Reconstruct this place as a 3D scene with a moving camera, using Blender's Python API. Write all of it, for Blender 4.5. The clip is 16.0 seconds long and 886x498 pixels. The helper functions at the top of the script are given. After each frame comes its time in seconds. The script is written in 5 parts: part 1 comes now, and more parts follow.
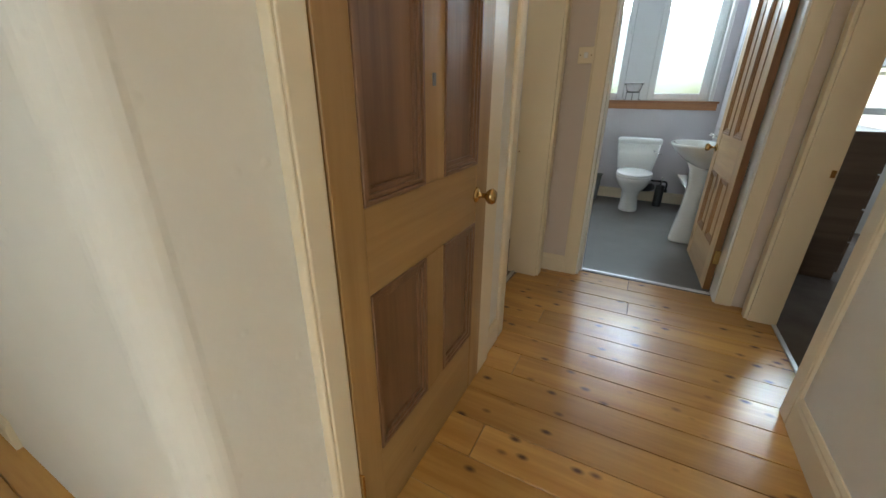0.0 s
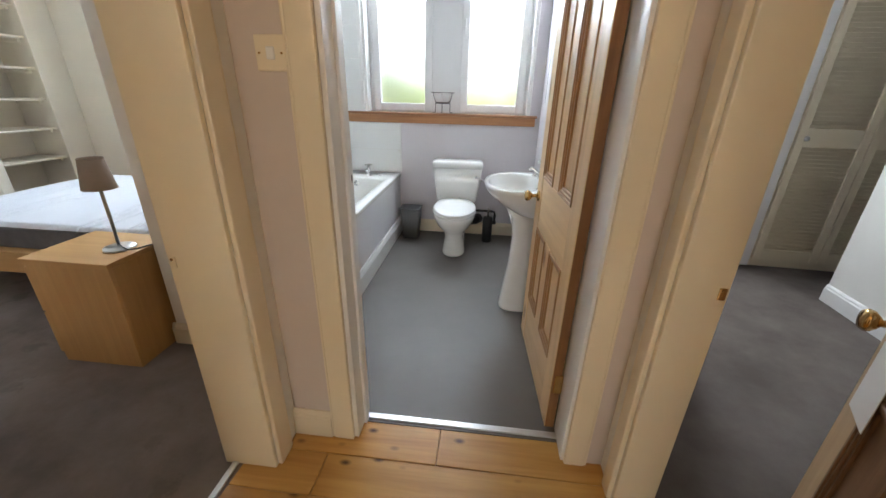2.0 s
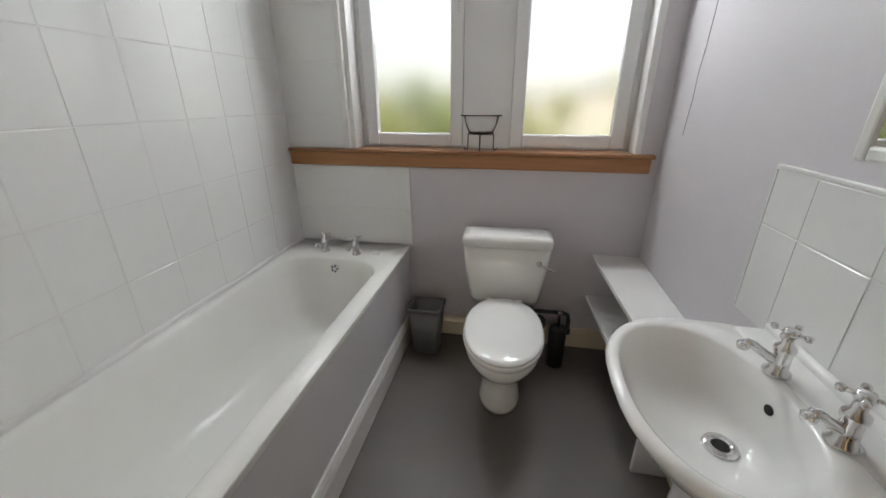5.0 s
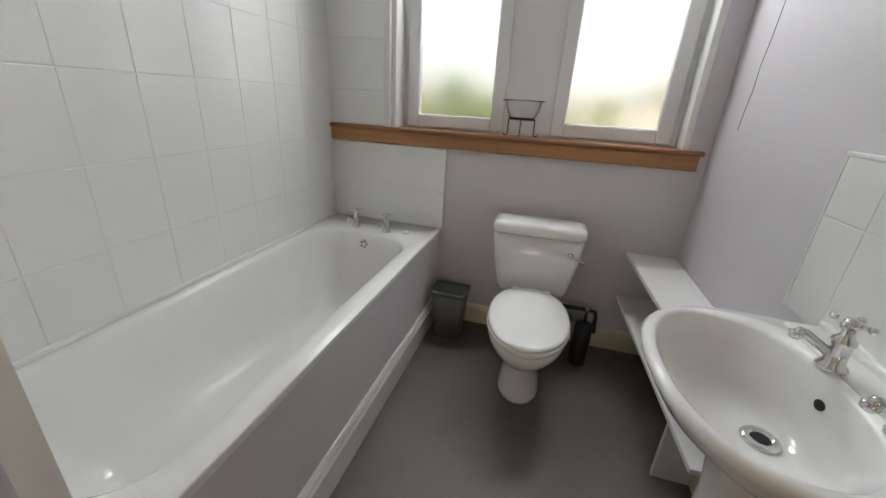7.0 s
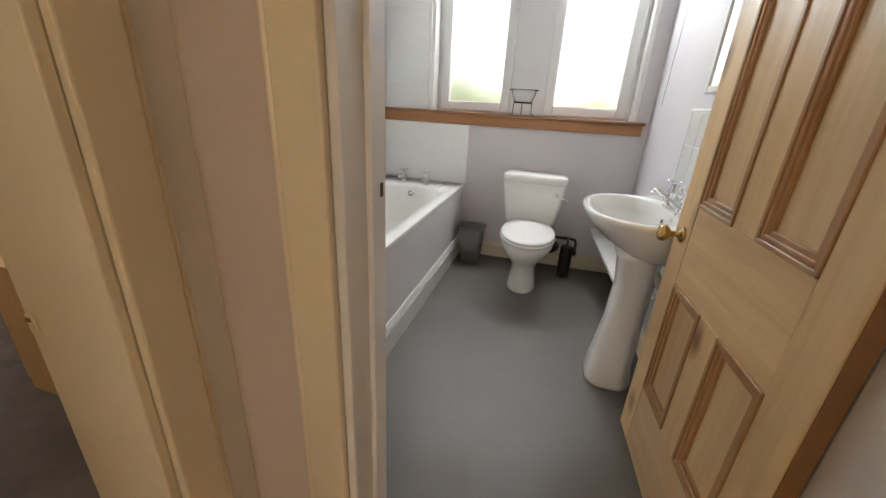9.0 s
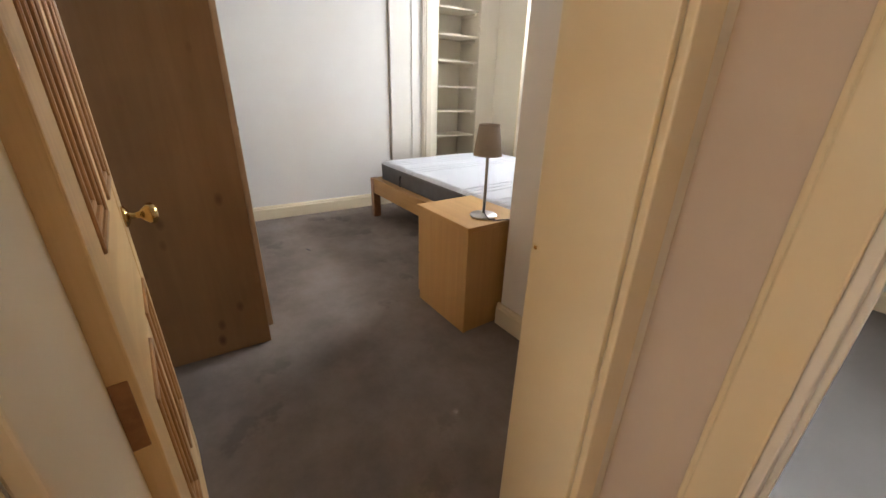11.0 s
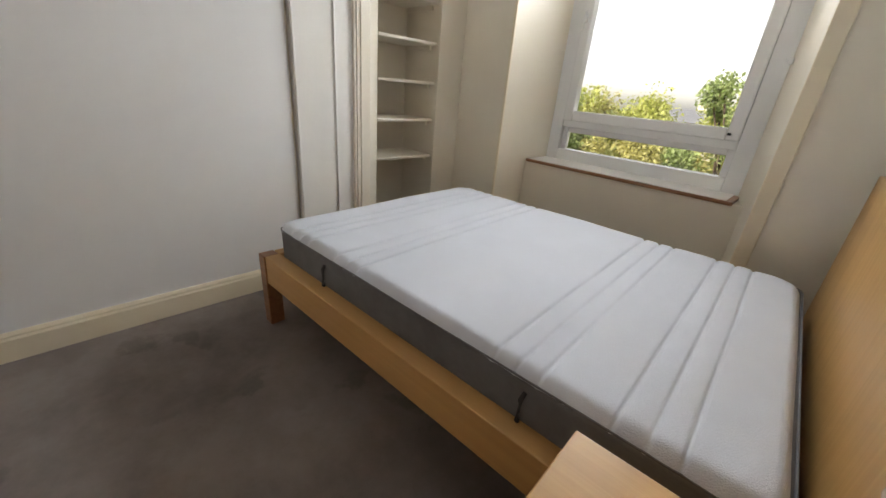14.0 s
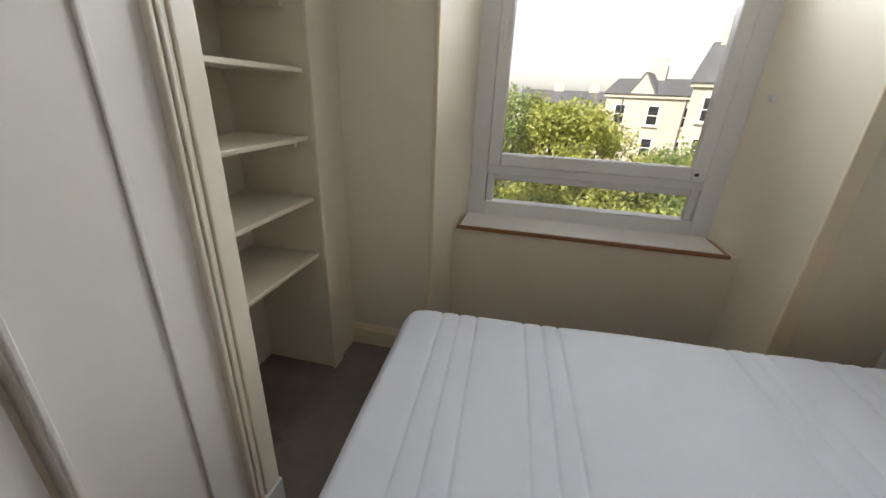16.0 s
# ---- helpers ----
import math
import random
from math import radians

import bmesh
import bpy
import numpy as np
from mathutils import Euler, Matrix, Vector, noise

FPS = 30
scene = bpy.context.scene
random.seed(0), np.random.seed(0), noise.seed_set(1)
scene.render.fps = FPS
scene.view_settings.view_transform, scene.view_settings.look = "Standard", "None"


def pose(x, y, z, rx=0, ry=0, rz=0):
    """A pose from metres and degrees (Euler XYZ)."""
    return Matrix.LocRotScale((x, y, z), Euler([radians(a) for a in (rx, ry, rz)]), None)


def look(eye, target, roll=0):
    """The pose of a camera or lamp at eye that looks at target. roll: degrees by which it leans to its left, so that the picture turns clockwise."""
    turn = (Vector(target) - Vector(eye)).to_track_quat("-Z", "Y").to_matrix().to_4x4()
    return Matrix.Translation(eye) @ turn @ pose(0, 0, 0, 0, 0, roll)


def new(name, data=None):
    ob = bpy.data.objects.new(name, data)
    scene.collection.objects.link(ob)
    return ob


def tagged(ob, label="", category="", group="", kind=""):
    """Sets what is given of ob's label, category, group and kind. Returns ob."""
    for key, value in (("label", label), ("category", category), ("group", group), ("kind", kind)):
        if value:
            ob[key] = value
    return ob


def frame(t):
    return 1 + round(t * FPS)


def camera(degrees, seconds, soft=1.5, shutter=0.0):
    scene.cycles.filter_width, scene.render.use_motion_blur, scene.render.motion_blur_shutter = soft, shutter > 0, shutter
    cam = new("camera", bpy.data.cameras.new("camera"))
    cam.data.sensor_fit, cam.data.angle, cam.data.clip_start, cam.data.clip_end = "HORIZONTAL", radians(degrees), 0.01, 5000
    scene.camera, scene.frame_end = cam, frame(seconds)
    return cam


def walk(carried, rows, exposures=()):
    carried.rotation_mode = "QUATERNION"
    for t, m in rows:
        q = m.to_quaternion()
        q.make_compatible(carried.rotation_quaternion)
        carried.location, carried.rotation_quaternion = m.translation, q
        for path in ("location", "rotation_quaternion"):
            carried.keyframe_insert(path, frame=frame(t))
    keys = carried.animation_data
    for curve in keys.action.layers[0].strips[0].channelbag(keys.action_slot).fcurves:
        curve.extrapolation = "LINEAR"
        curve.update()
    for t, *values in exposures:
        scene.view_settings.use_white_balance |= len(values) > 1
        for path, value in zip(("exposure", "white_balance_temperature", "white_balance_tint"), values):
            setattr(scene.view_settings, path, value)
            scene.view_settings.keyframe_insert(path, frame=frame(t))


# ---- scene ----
cam = camera(99.3, 16.0)
PATH = [
    (0, (0.258, 0.132, 1.21), (-0.677, 1.725, 0.442), 0.4),
    (0.5, (0.328, 0.406, 1.216), (-0.28, 2.144, 0.437), 2.6),
    (1, (0.349, 0.802, 1.255), (-0.049, 2.598, 0.471), 2.9),
    (1.5, (0.366, 1.246, 1.289), (0.084, 3.065, 0.506), 1.6),
    (2, (0.368, 1.666, 1.338), (0.076, 3.485, 0.559), 1.3),
    (2.5, (0.336, 2.087, 1.389), (0.034, 3.903, 0.607), 0.7),
    (3, (0.296, 2.503, 1.423), (-0.019, 4.323, 0.657), -0.0),
    (3.5, (0.231, 2.805, 1.436), (-0.148, 4.621, 0.688), -0.4),
    (4, (0.159, 3.008, 1.448), (-0.257, 4.818, 0.705), -0.3),
    (6.5, (0.001, 3.31, 1.296), (-0.531, 5.091, 0.558), 2.1),
    (7, (0.039, 3.203, 1.297), (-0.532, 4.973, 0.561), 3.4),
    (7.5, (0.111, 3.049, 1.284), (-0.491, 4.81, 0.552), 1.7),
    (8, (0.163, 2.834, 1.237), (-0.39, 4.611, 0.504), 2.7),
    (8.2, (0.19, 2.723, 1.213), (-0.35, 4.505, 0.483), 3.2),
    (10.3, (0.103, 1.838, 1.207), (-0.964, 3.335, 0.418), 1.7),
    (10.5, (0.083, 1.843, 1.193), (-1.178, 3.181, 0.408), 1.9),
    (11, (-0.056, 1.965, 1.17), (-1.612, 2.944, 0.382), 1.6),
    (11.5, (-0.314, 2.115, 1.17), (-1.932, 2.976, 0.37), 3.5),
    (12, (-0.656, 2.265, 1.136), (-2.266, 3.134, 0.328), 3.5),
    (12.5, (-0.933, 2.4, 1.123), (-2.533, 3.294, 0.324), 3.9),
    (13, (-1.173, 2.497, 1.105), (-2.704, 3.508, 0.309), 4.1),
    (13.5, (-1.377, 2.555, 1.113), (-2.777, 3.747, 0.326), 4.6),
    (14, (-1.681, 2.697, 1.161), (-2.956, 4.021, 0.373), 4.9),
    (14.5, (-2.061, 2.868, 1.23), (-3.218, 4.296, 0.44), 4.1),
    (15, (-2.436, 3.028, 1.307), (-3.416, 4.589, 0.53), 4.2),
    (15.5, (-2.789, 3.203, 1.357), (-3.518, 4.897, 0.582), 3.4),
    (16, (-3.018, 3.326, 1.379), (-3.406, 5.133, 0.614), 2.6),
]

walk(cam, [(t, look(eye, target, roll)) for t, eye, target, roll in PATH], [(0, 1.25, 5750, -2), (0.5, 1.64, 4850, -4), (1.0, 1.72, 4850, -3), (1.5, 1.68, 5150, 1), (2.0, 1.8, 6150, 7), (2.5, 1.68, 6250, 10), (3.0, 1.45, 6450, 10), (3.5, 1.18, 6650, 10), (4.2, 0.84, 6850, 10), (6.3, 0.8, 6850, 10), (7.5, 0.92, 6900, 10), (8.2, 1.25, 7000, 10), (10.3, 1.68, 6650, 11), (11.0, 1.82, 7000, 12), (12.0, 1.9, 6750, 11), (12.5, 1.62, 6700, 10), (13.0, 1.38, 6850, 10), (13.5, 1.28, 7050, 11), (14.5, 0.86, 7050, 11), (16, 0.58, 7000, 11)])

# ---- world, sun, window light ----
world = bpy.data.worlds.new("sky")
scene.world = world
world.use_nodes = True
wn = world.node_tree.nodes
sky = wn.new("ShaderNodeTexSky")
sky.sky_type, sky.sun_disc = "NISHITA", False
sky.dust_density = 1.5
SUN_EL, SUN_AZ = 42, 205   # degrees; azimuth clockwise from +y, so the sun stands behind the house
sky.sun_elevation, sky.sun_rotation = radians(SUN_EL), radians(SUN_AZ)
wn["Background"].inputs["Strength"].default_value = 0.15
haze = wn.new("ShaderNodeHueSaturation")   # thin white haze over the blue
haze.inputs["Saturation"].default_value, haze.inputs["Value"].default_value = 0.3, 0.95
world.node_tree.links.new(sky.outputs["Color"], haze.inputs["Color"])
world.node_tree.links.new(haze.outputs["Color"], wn["Background"].inputs["Color"])
sun = new("sun", bpy.data.lights.new("sun", "SUN"))
sun.data.energy, sun.data.angle, sun.data.color = 5.0, radians(0.5), (1, 0.95, 0.86)
sd = Vector((math.sin(radians(SUN_AZ)) * math.cos(radians(SUN_EL)), math.cos(radians(SUN_AZ)) * math.cos(radians(SUN_EL)), math.sin(radians(SUN_EL))))
sun.matrix_world = look(sd * 30, (0, 0, 0))


def window_light(eye, target, w, h, power, color=(0.90, 0.95, 1.0), spread=180):
    """The sky's light that comes in through one window opening."""
    l = new("window_light", bpy.data.lights.new("window_light", "AREA"))
    l.data.shape, l.data.size, l.data.size_y, l.data.energy, l.data.color = "RECTANGLE", w, h, power, color
    l.data.spread = radians(spread)
    l.matrix_world = look(eye, target)
    return l


# The hall and the bathroom lie three degrees out of square with the bedroom.
PX, PY = -0.45, 2.6
W = pose(PX, PY, 0, 0, 0, 3.0) @ pose(-PX, -PY, 0)
I = Matrix.Identity(4)
CEIL = 2.75


def wpt(x, y, z):
    return W @ Vector((x, y, z))


window_light(wpt(-0.08, 5.43, 2.18), wpt(-0.08, 3.0, 1.2), 1.3, 0.28, 17.5, (0.86, 0.93, 1.0))
window_light((-2.68, 5.68, 2.12), (-2.3, 1.5, 1.7), 1.05, 0.40, 16.5, (0.82, 0.90, 1.0), 128)
window_light((1.65, 5.22, 2.15), (1.9, 3.6, 0.5), 0.7, 0.4, 13)
# fill through an assumed, unseen hall window, warmed and tilted down
window_light(wpt(0.2, -1.9, 1.35), wpt(0.2, 1.0, 0.35), 0.9, 0.85, 3.2, (1.0, 0.95, 0.87))
# added warm lamp, unseen; stands in for the hall's warm bounce
warm_fill = new("hall_warm_fill", bpy.data.lights.new("hall_warm_fill", "POINT"))
warm_fill.data.energy, warm_fill.data.color, warm_fill.data.shadow_soft_size = 2.3, (1.0, 0.60, 0.23), 0.14
warm_fill.location = wpt(0.24, 0.95, 2.4)

# ---- materials ----


def mat(name, color, rough=0.5, metal=0.0, var=0.0, scale=8.0, bump=0.0, bscale=120.0, color2=None, stretch=(1, 1, 1), coat=0.0, rvar=0.0, rand=0.0, spec=0.5, sharp=0.25, spots=0.0, pimples=0.0):
    """A procedural surface: base colour, large stains (var) or a second colour, fine relief, roughness variation, and a shift by object."""
    m = bpy.data.materials.new(name)
    m.use_nodes = True
    nt = m.node_tree
    b = nt.nodes["Principled BSDF"]
    b.inputs["Roughness"].default_value, b.inputs["Metallic"].default_value = rough, metal
    b.inputs["Coat Weight"].default_value, b.inputs["Specular IOR Level"].default_value = coat, spec
    b.inputs["Base Color"].default_value = (*color, 1)
    tc = nt.nodes.new("ShaderNodeTexCoord")
    mp = nt.nodes.new("ShaderNodeMapping")
    mp.inputs["Scale"].default_value = stretch
    nt.links.new(tc.outputs["Object"], mp.inputs["Vector"])
    if var or color2:
        n1 = nt.nodes.new("ShaderNodeTexNoise")
        n1.inputs["Scale"].default_value, n1.inputs["Detail"].default_value, n1.inputs["Roughness"].default_value = scale, 9, 0.66
        nt.links.new(mp.outputs["Vector"], n1.inputs["Vector"])
        ramp = nt.nodes.new("ShaderNodeValToRGB")
        c2 = color2 or tuple(c * (1 - var) for c in color)
        ramp.color_ramp.elements[0].position, ramp.color_ramp.elements[1].position = 0.5 - sharp, 0.5 + sharp
        ramp.color_ramp.elements[0].color, ramp.color_ramp.elements[1].color = (*c2, 1), (*color, 1)
        nt.links.new(n1.outputs["Fac"], ramp.inputs["Fac"])
        out = ramp.outputs["Color"]
        if spots:
            wv = nt.nodes.new("ShaderNodeVectorMath")
            wv.operation = "MULTIPLY_ADD"
            nt.links.new(n1.outputs["Color"], wv.inputs[0])
            wv.inputs[1].default_value = (0.6, 0.6, 0.0)
            nt.links.new(tc.outputs["Object"], wv.inputs[2])
            vo = nt.nodes.new("ShaderNodeTexVoronoi")
            vo.inputs["Scale"].default_value = 3.4
            nt.links.new(wv.outputs["Vector"], vo.inputs["Vector"])
            sr = nt.nodes.new("ShaderNodeMapRange")
            sr.interpolation_type = "SMOOTHSTEP"
            sr.inputs["From Min"].default_value, sr.inputs["From Max"].default_value = 0.10, 0.26
            sr.inputs["To Min"].default_value, sr.inputs["To Max"].default_value = spots, 0.0
            nt.links.new(vo.outputs["Distance"], sr.inputs["Value"])
            sm = nt.nodes.new("ShaderNodeMix")
            sm.data_type = "RGBA"
            nt.links.new(sr.outputs["Result"], sm.inputs["Factor"])
            nt.links.new(out, sm.inputs["A"])
            sm.inputs["B"].default_value = (*(c * 0.45 for c in c2), 1)
            out = sm.outputs["Result"]
        if rand:
            oi = nt.nodes.new("ShaderNodeObjectInfo")
            mr = nt.nodes.new("ShaderNodeMapRange")
            mr.inputs["To Min"].default_value, mr.inputs["To Max"].default_value = 1 - rand, 1 + rand
            nt.links.new(oi.outputs["Random"], mr.inputs["Value"])
            hs = nt.nodes.new("ShaderNodeHueSaturation")
            nt.links.new(mr.outputs["Result"], hs.inputs["Value"])
            nt.links.new(out, hs.inputs["Color"])
            out = hs.outputs["Color"]
        nt.links.new(out, b.inputs["Base Color"])
    if rvar:
        n3 = nt.nodes.new("ShaderNodeTexNoise")
        n3.inputs["Scale"].default_value, n3.inputs["Detail"].default_value = scale * 0.6, 4
        nt.links.new(tc.outputs["Object"], n3.inputs["Vector"])
        m3 = nt.nodes.new("ShaderNodeMapRange")
        m3.inputs["From Min"].default_value, m3.inputs["From Max"].default_value = 0.3, 0.7
        m3.inputs["To Min"].default_value, m3.inputs["To Max"].default_value = rough - rvar, rough + rvar
        nt.links.new(n3.outputs["Fac"], m3.inputs["Value"])
        nt.links.new(m3.outputs["Result"], b.inputs["Roughness"])
    if bump:
        n2 = nt.nodes.new("ShaderNodeTexNoise")
        n2.inputs["Scale"].default_value, n2.inputs["Detail"].default_value = bscale, 3
        nt.links.new(mp.outputs["Vector"], n2.inputs["Vector"])
        bp = nt.nodes.new("ShaderNodeBump")
        bp.inputs["Strength"].default_value, bp.inputs["Distance"].default_value = bump, 0.01
        high = n2.outputs["Fac"]
        if pimples:
            pv = nt.nodes.new("ShaderNodeTexVoronoi")
            pv.inputs["Scale"].default_value = 13.0
            nt.links.new(tc.outputs["Object"], pv.inputs["Vector"])
            pr = nt.nodes.new("ShaderNodeMapRange")
            pr.interpolation_type = "SMOOTHSTEP"
            pr.inputs["From Min"].default_value, pr.inputs["From Max"].default_value = 0.03, 0.14
            pr.inputs["To Min"].default_value, pr.inputs["To Max"].default_value = pimples, 0.0
            nt.links.new(pv.outputs["Distance"], pr.inputs["Value"])
            pa = nt.nodes.new("ShaderNodeMath")
            pa.operation = "ADD"
            nt.links.new(pr.outputs["Result"], pa.inputs[0])
            nt.links.new(high, pa.inputs[1])
            high = pa.outputs["Value"]
        nt.links.new(high, bp.inputs["Height"])
        nt.links.new(bp.outputs["Normal"], b.inputs["Normal"])
    return m


def wood(name, light, dark, rough=0.4, axis=2, rings=9.0, knots=0.0, knot_color=(0.09, 0.035, 0.012), rand=0.12, coat=0.0, scale=1.0, contrast=1.0, kscale=1.0):
    """Grained timber: long streaks along one axis, a slower drift of tone, and knots."""
    m = bpy.data.materials.new(name)
    m.use_nodes = True
    nt = m.node_tree
    b = nt.nodes["Principled BSDF"]
    b.inputs["Roughness"].default_value, b.inputs["Coat Weight"].default_value = rough, coat
    b.inputs["Coat Roughness"].default_value = 0.2
    tc = nt.nodes.new("ShaderNodeTexCoord")
    oi = nt.nodes.new("ShaderNodeObjectInfo")
    off = nt.nodes.new("ShaderNodeVectorMath")
    off.operation = "MULTIPLY_ADD"
    nt.links.new(oi.outputs["Random"], off.inputs[0])
    off.inputs[1].default_value = (7.3, 5.1, 9.7)
    nt.links.new(tc.outputs["Object"], off.inputs[2])
    mp = nt.nodes.new("ShaderNodeMapping")
    s = [rings * scale] * 3
    s[axis] = 0.55 * scale
    mp.inputs["Scale"].default_value = s
    nt.links.new(off.outputs["Vector"], mp.inputs["Vector"])
    n1 = nt.nodes.new("ShaderNodeTexNoise")
    n1.inputs["Scale"].default_value, n1.inputs["Detail"].default_value, n1.inputs["Distortion"].default_value = 1.6, 7, 0.6
    nt.links.new(mp.outputs["Vector"], n1.inputs["Vector"])
    n2 = nt.nodes.new("ShaderNodeTexNoise")
    n2.inputs["Scale"].default_value, n2.inputs["Detail"].default_value = 9.0, 4
    nt.links.new(mp.outputs["Vector"], n2.inputs["Vector"])
    add = nt.nodes.new("ShaderNodeMath")
    add.operation = "MULTIPLY_ADD"
    add.inputs[1].default_value = 0.3
    nt.links.new(n2.outputs["Fac"], add.inputs[0])
    nt.links.new(n1.outputs["Fac"], add.inputs[2])
    ramp = nt.nodes.new("ShaderNodeValToRGB")
    w = 0.17 / contrast
    ramp.color_ramp.elements[0].position, ramp.color_ramp.elements[1].position = 0.65 - w, 0.65 + w
    ramp.color_ramp.elements[0].color, ramp.color_ramp.elements[1].color = (*dark, 1), (*light, 1)
    nt.links.new(add.outputs["Value"], ramp.inputs["Fac"])
    out = ramp.outputs["Color"]
    if knots:
        mk = nt.nodes.new("ShaderNodeMapping")
        ks = [5.5 * scale * kscale] * 3
        ks[axis] = 3.0 * scale * kscale
        mk.inputs["Scale"].default_value = ks
        nt.links.new(off.outputs["Vector"], mk.inputs["Vector"])
        v = nt.nodes.new("ShaderNodeTexVoronoi")
        v.inputs["Scale"].default_value = 1.0
        nt.links.new(mk.outputs["Vector"], v.inputs["Vector"])
        kr = nt.nodes.new("ShaderNodeValToRGB")
        kr.color_ramp.elements[0].position, kr.color_ramp.elements[1].position = 0.03 * knots, 0.11 * knots
        kr.color_ramp.elements[0].color, kr.color_ramp.elements[1].color = (1, 1, 1, 1), (0, 0, 0, 1)
        nt.links.new(v.outputs["Distance"], kr.inputs["Fac"])
        pick = nt.nodes.new("ShaderNodeMath")   # only some of the cells hold a knot
        pick.operation = "GREATER_THAN"
        pick.inputs[1].default_value = 0.42
        nt.links.new(v.outputs["Color"], pick.inputs[0])
        both = nt.nodes.new("ShaderNodeMath")
        both.operation = "MULTIPLY"
        nt.links.new(kr.outputs["Color"], both.inputs[0])
        nt.links.new(pick.outputs["Value"], both.inputs[1])
        mx = nt.nodes.new("ShaderNodeMix")
        mx.data_type = "RGBA"
        nt.links.new(both.outputs["Value"], mx.inputs["Factor"])
        nt.links.new(out, mx.inputs["A"])
        mx.inputs["B"].default_value = (*knot_color, 1)
        out = mx.outputs["Result"]
    mr = nt.nodes.new("ShaderNodeMapRange")
    mr.inputs["To Min"].default_value, mr.inputs["To Max"].default_value = 1 - rand, 1 + rand
    nt.links.new(oi.outputs["Random"], mr.inputs["Value"])
    hs = nt.nodes.new("ShaderNodeHueSaturation")
    nt.links.new(mr.outputs["Result"], hs.inputs["Value"])
    nt.links.new(out, hs.inputs["Color"])
    nt.links.new(hs.outputs["Color"], b.inputs["Base Color"])
    bp = nt.nodes.new("ShaderNodeBump")
    bp.inputs["Strength"].default_value, bp.inputs["Distance"].default_value = 0.12, 0.004
    nt.links.new(n2.outputs["Fac"], bp.inputs["Height"])
    nt.links.new(bp.outputs["Normal"], b.inputs["Normal"])
    return m


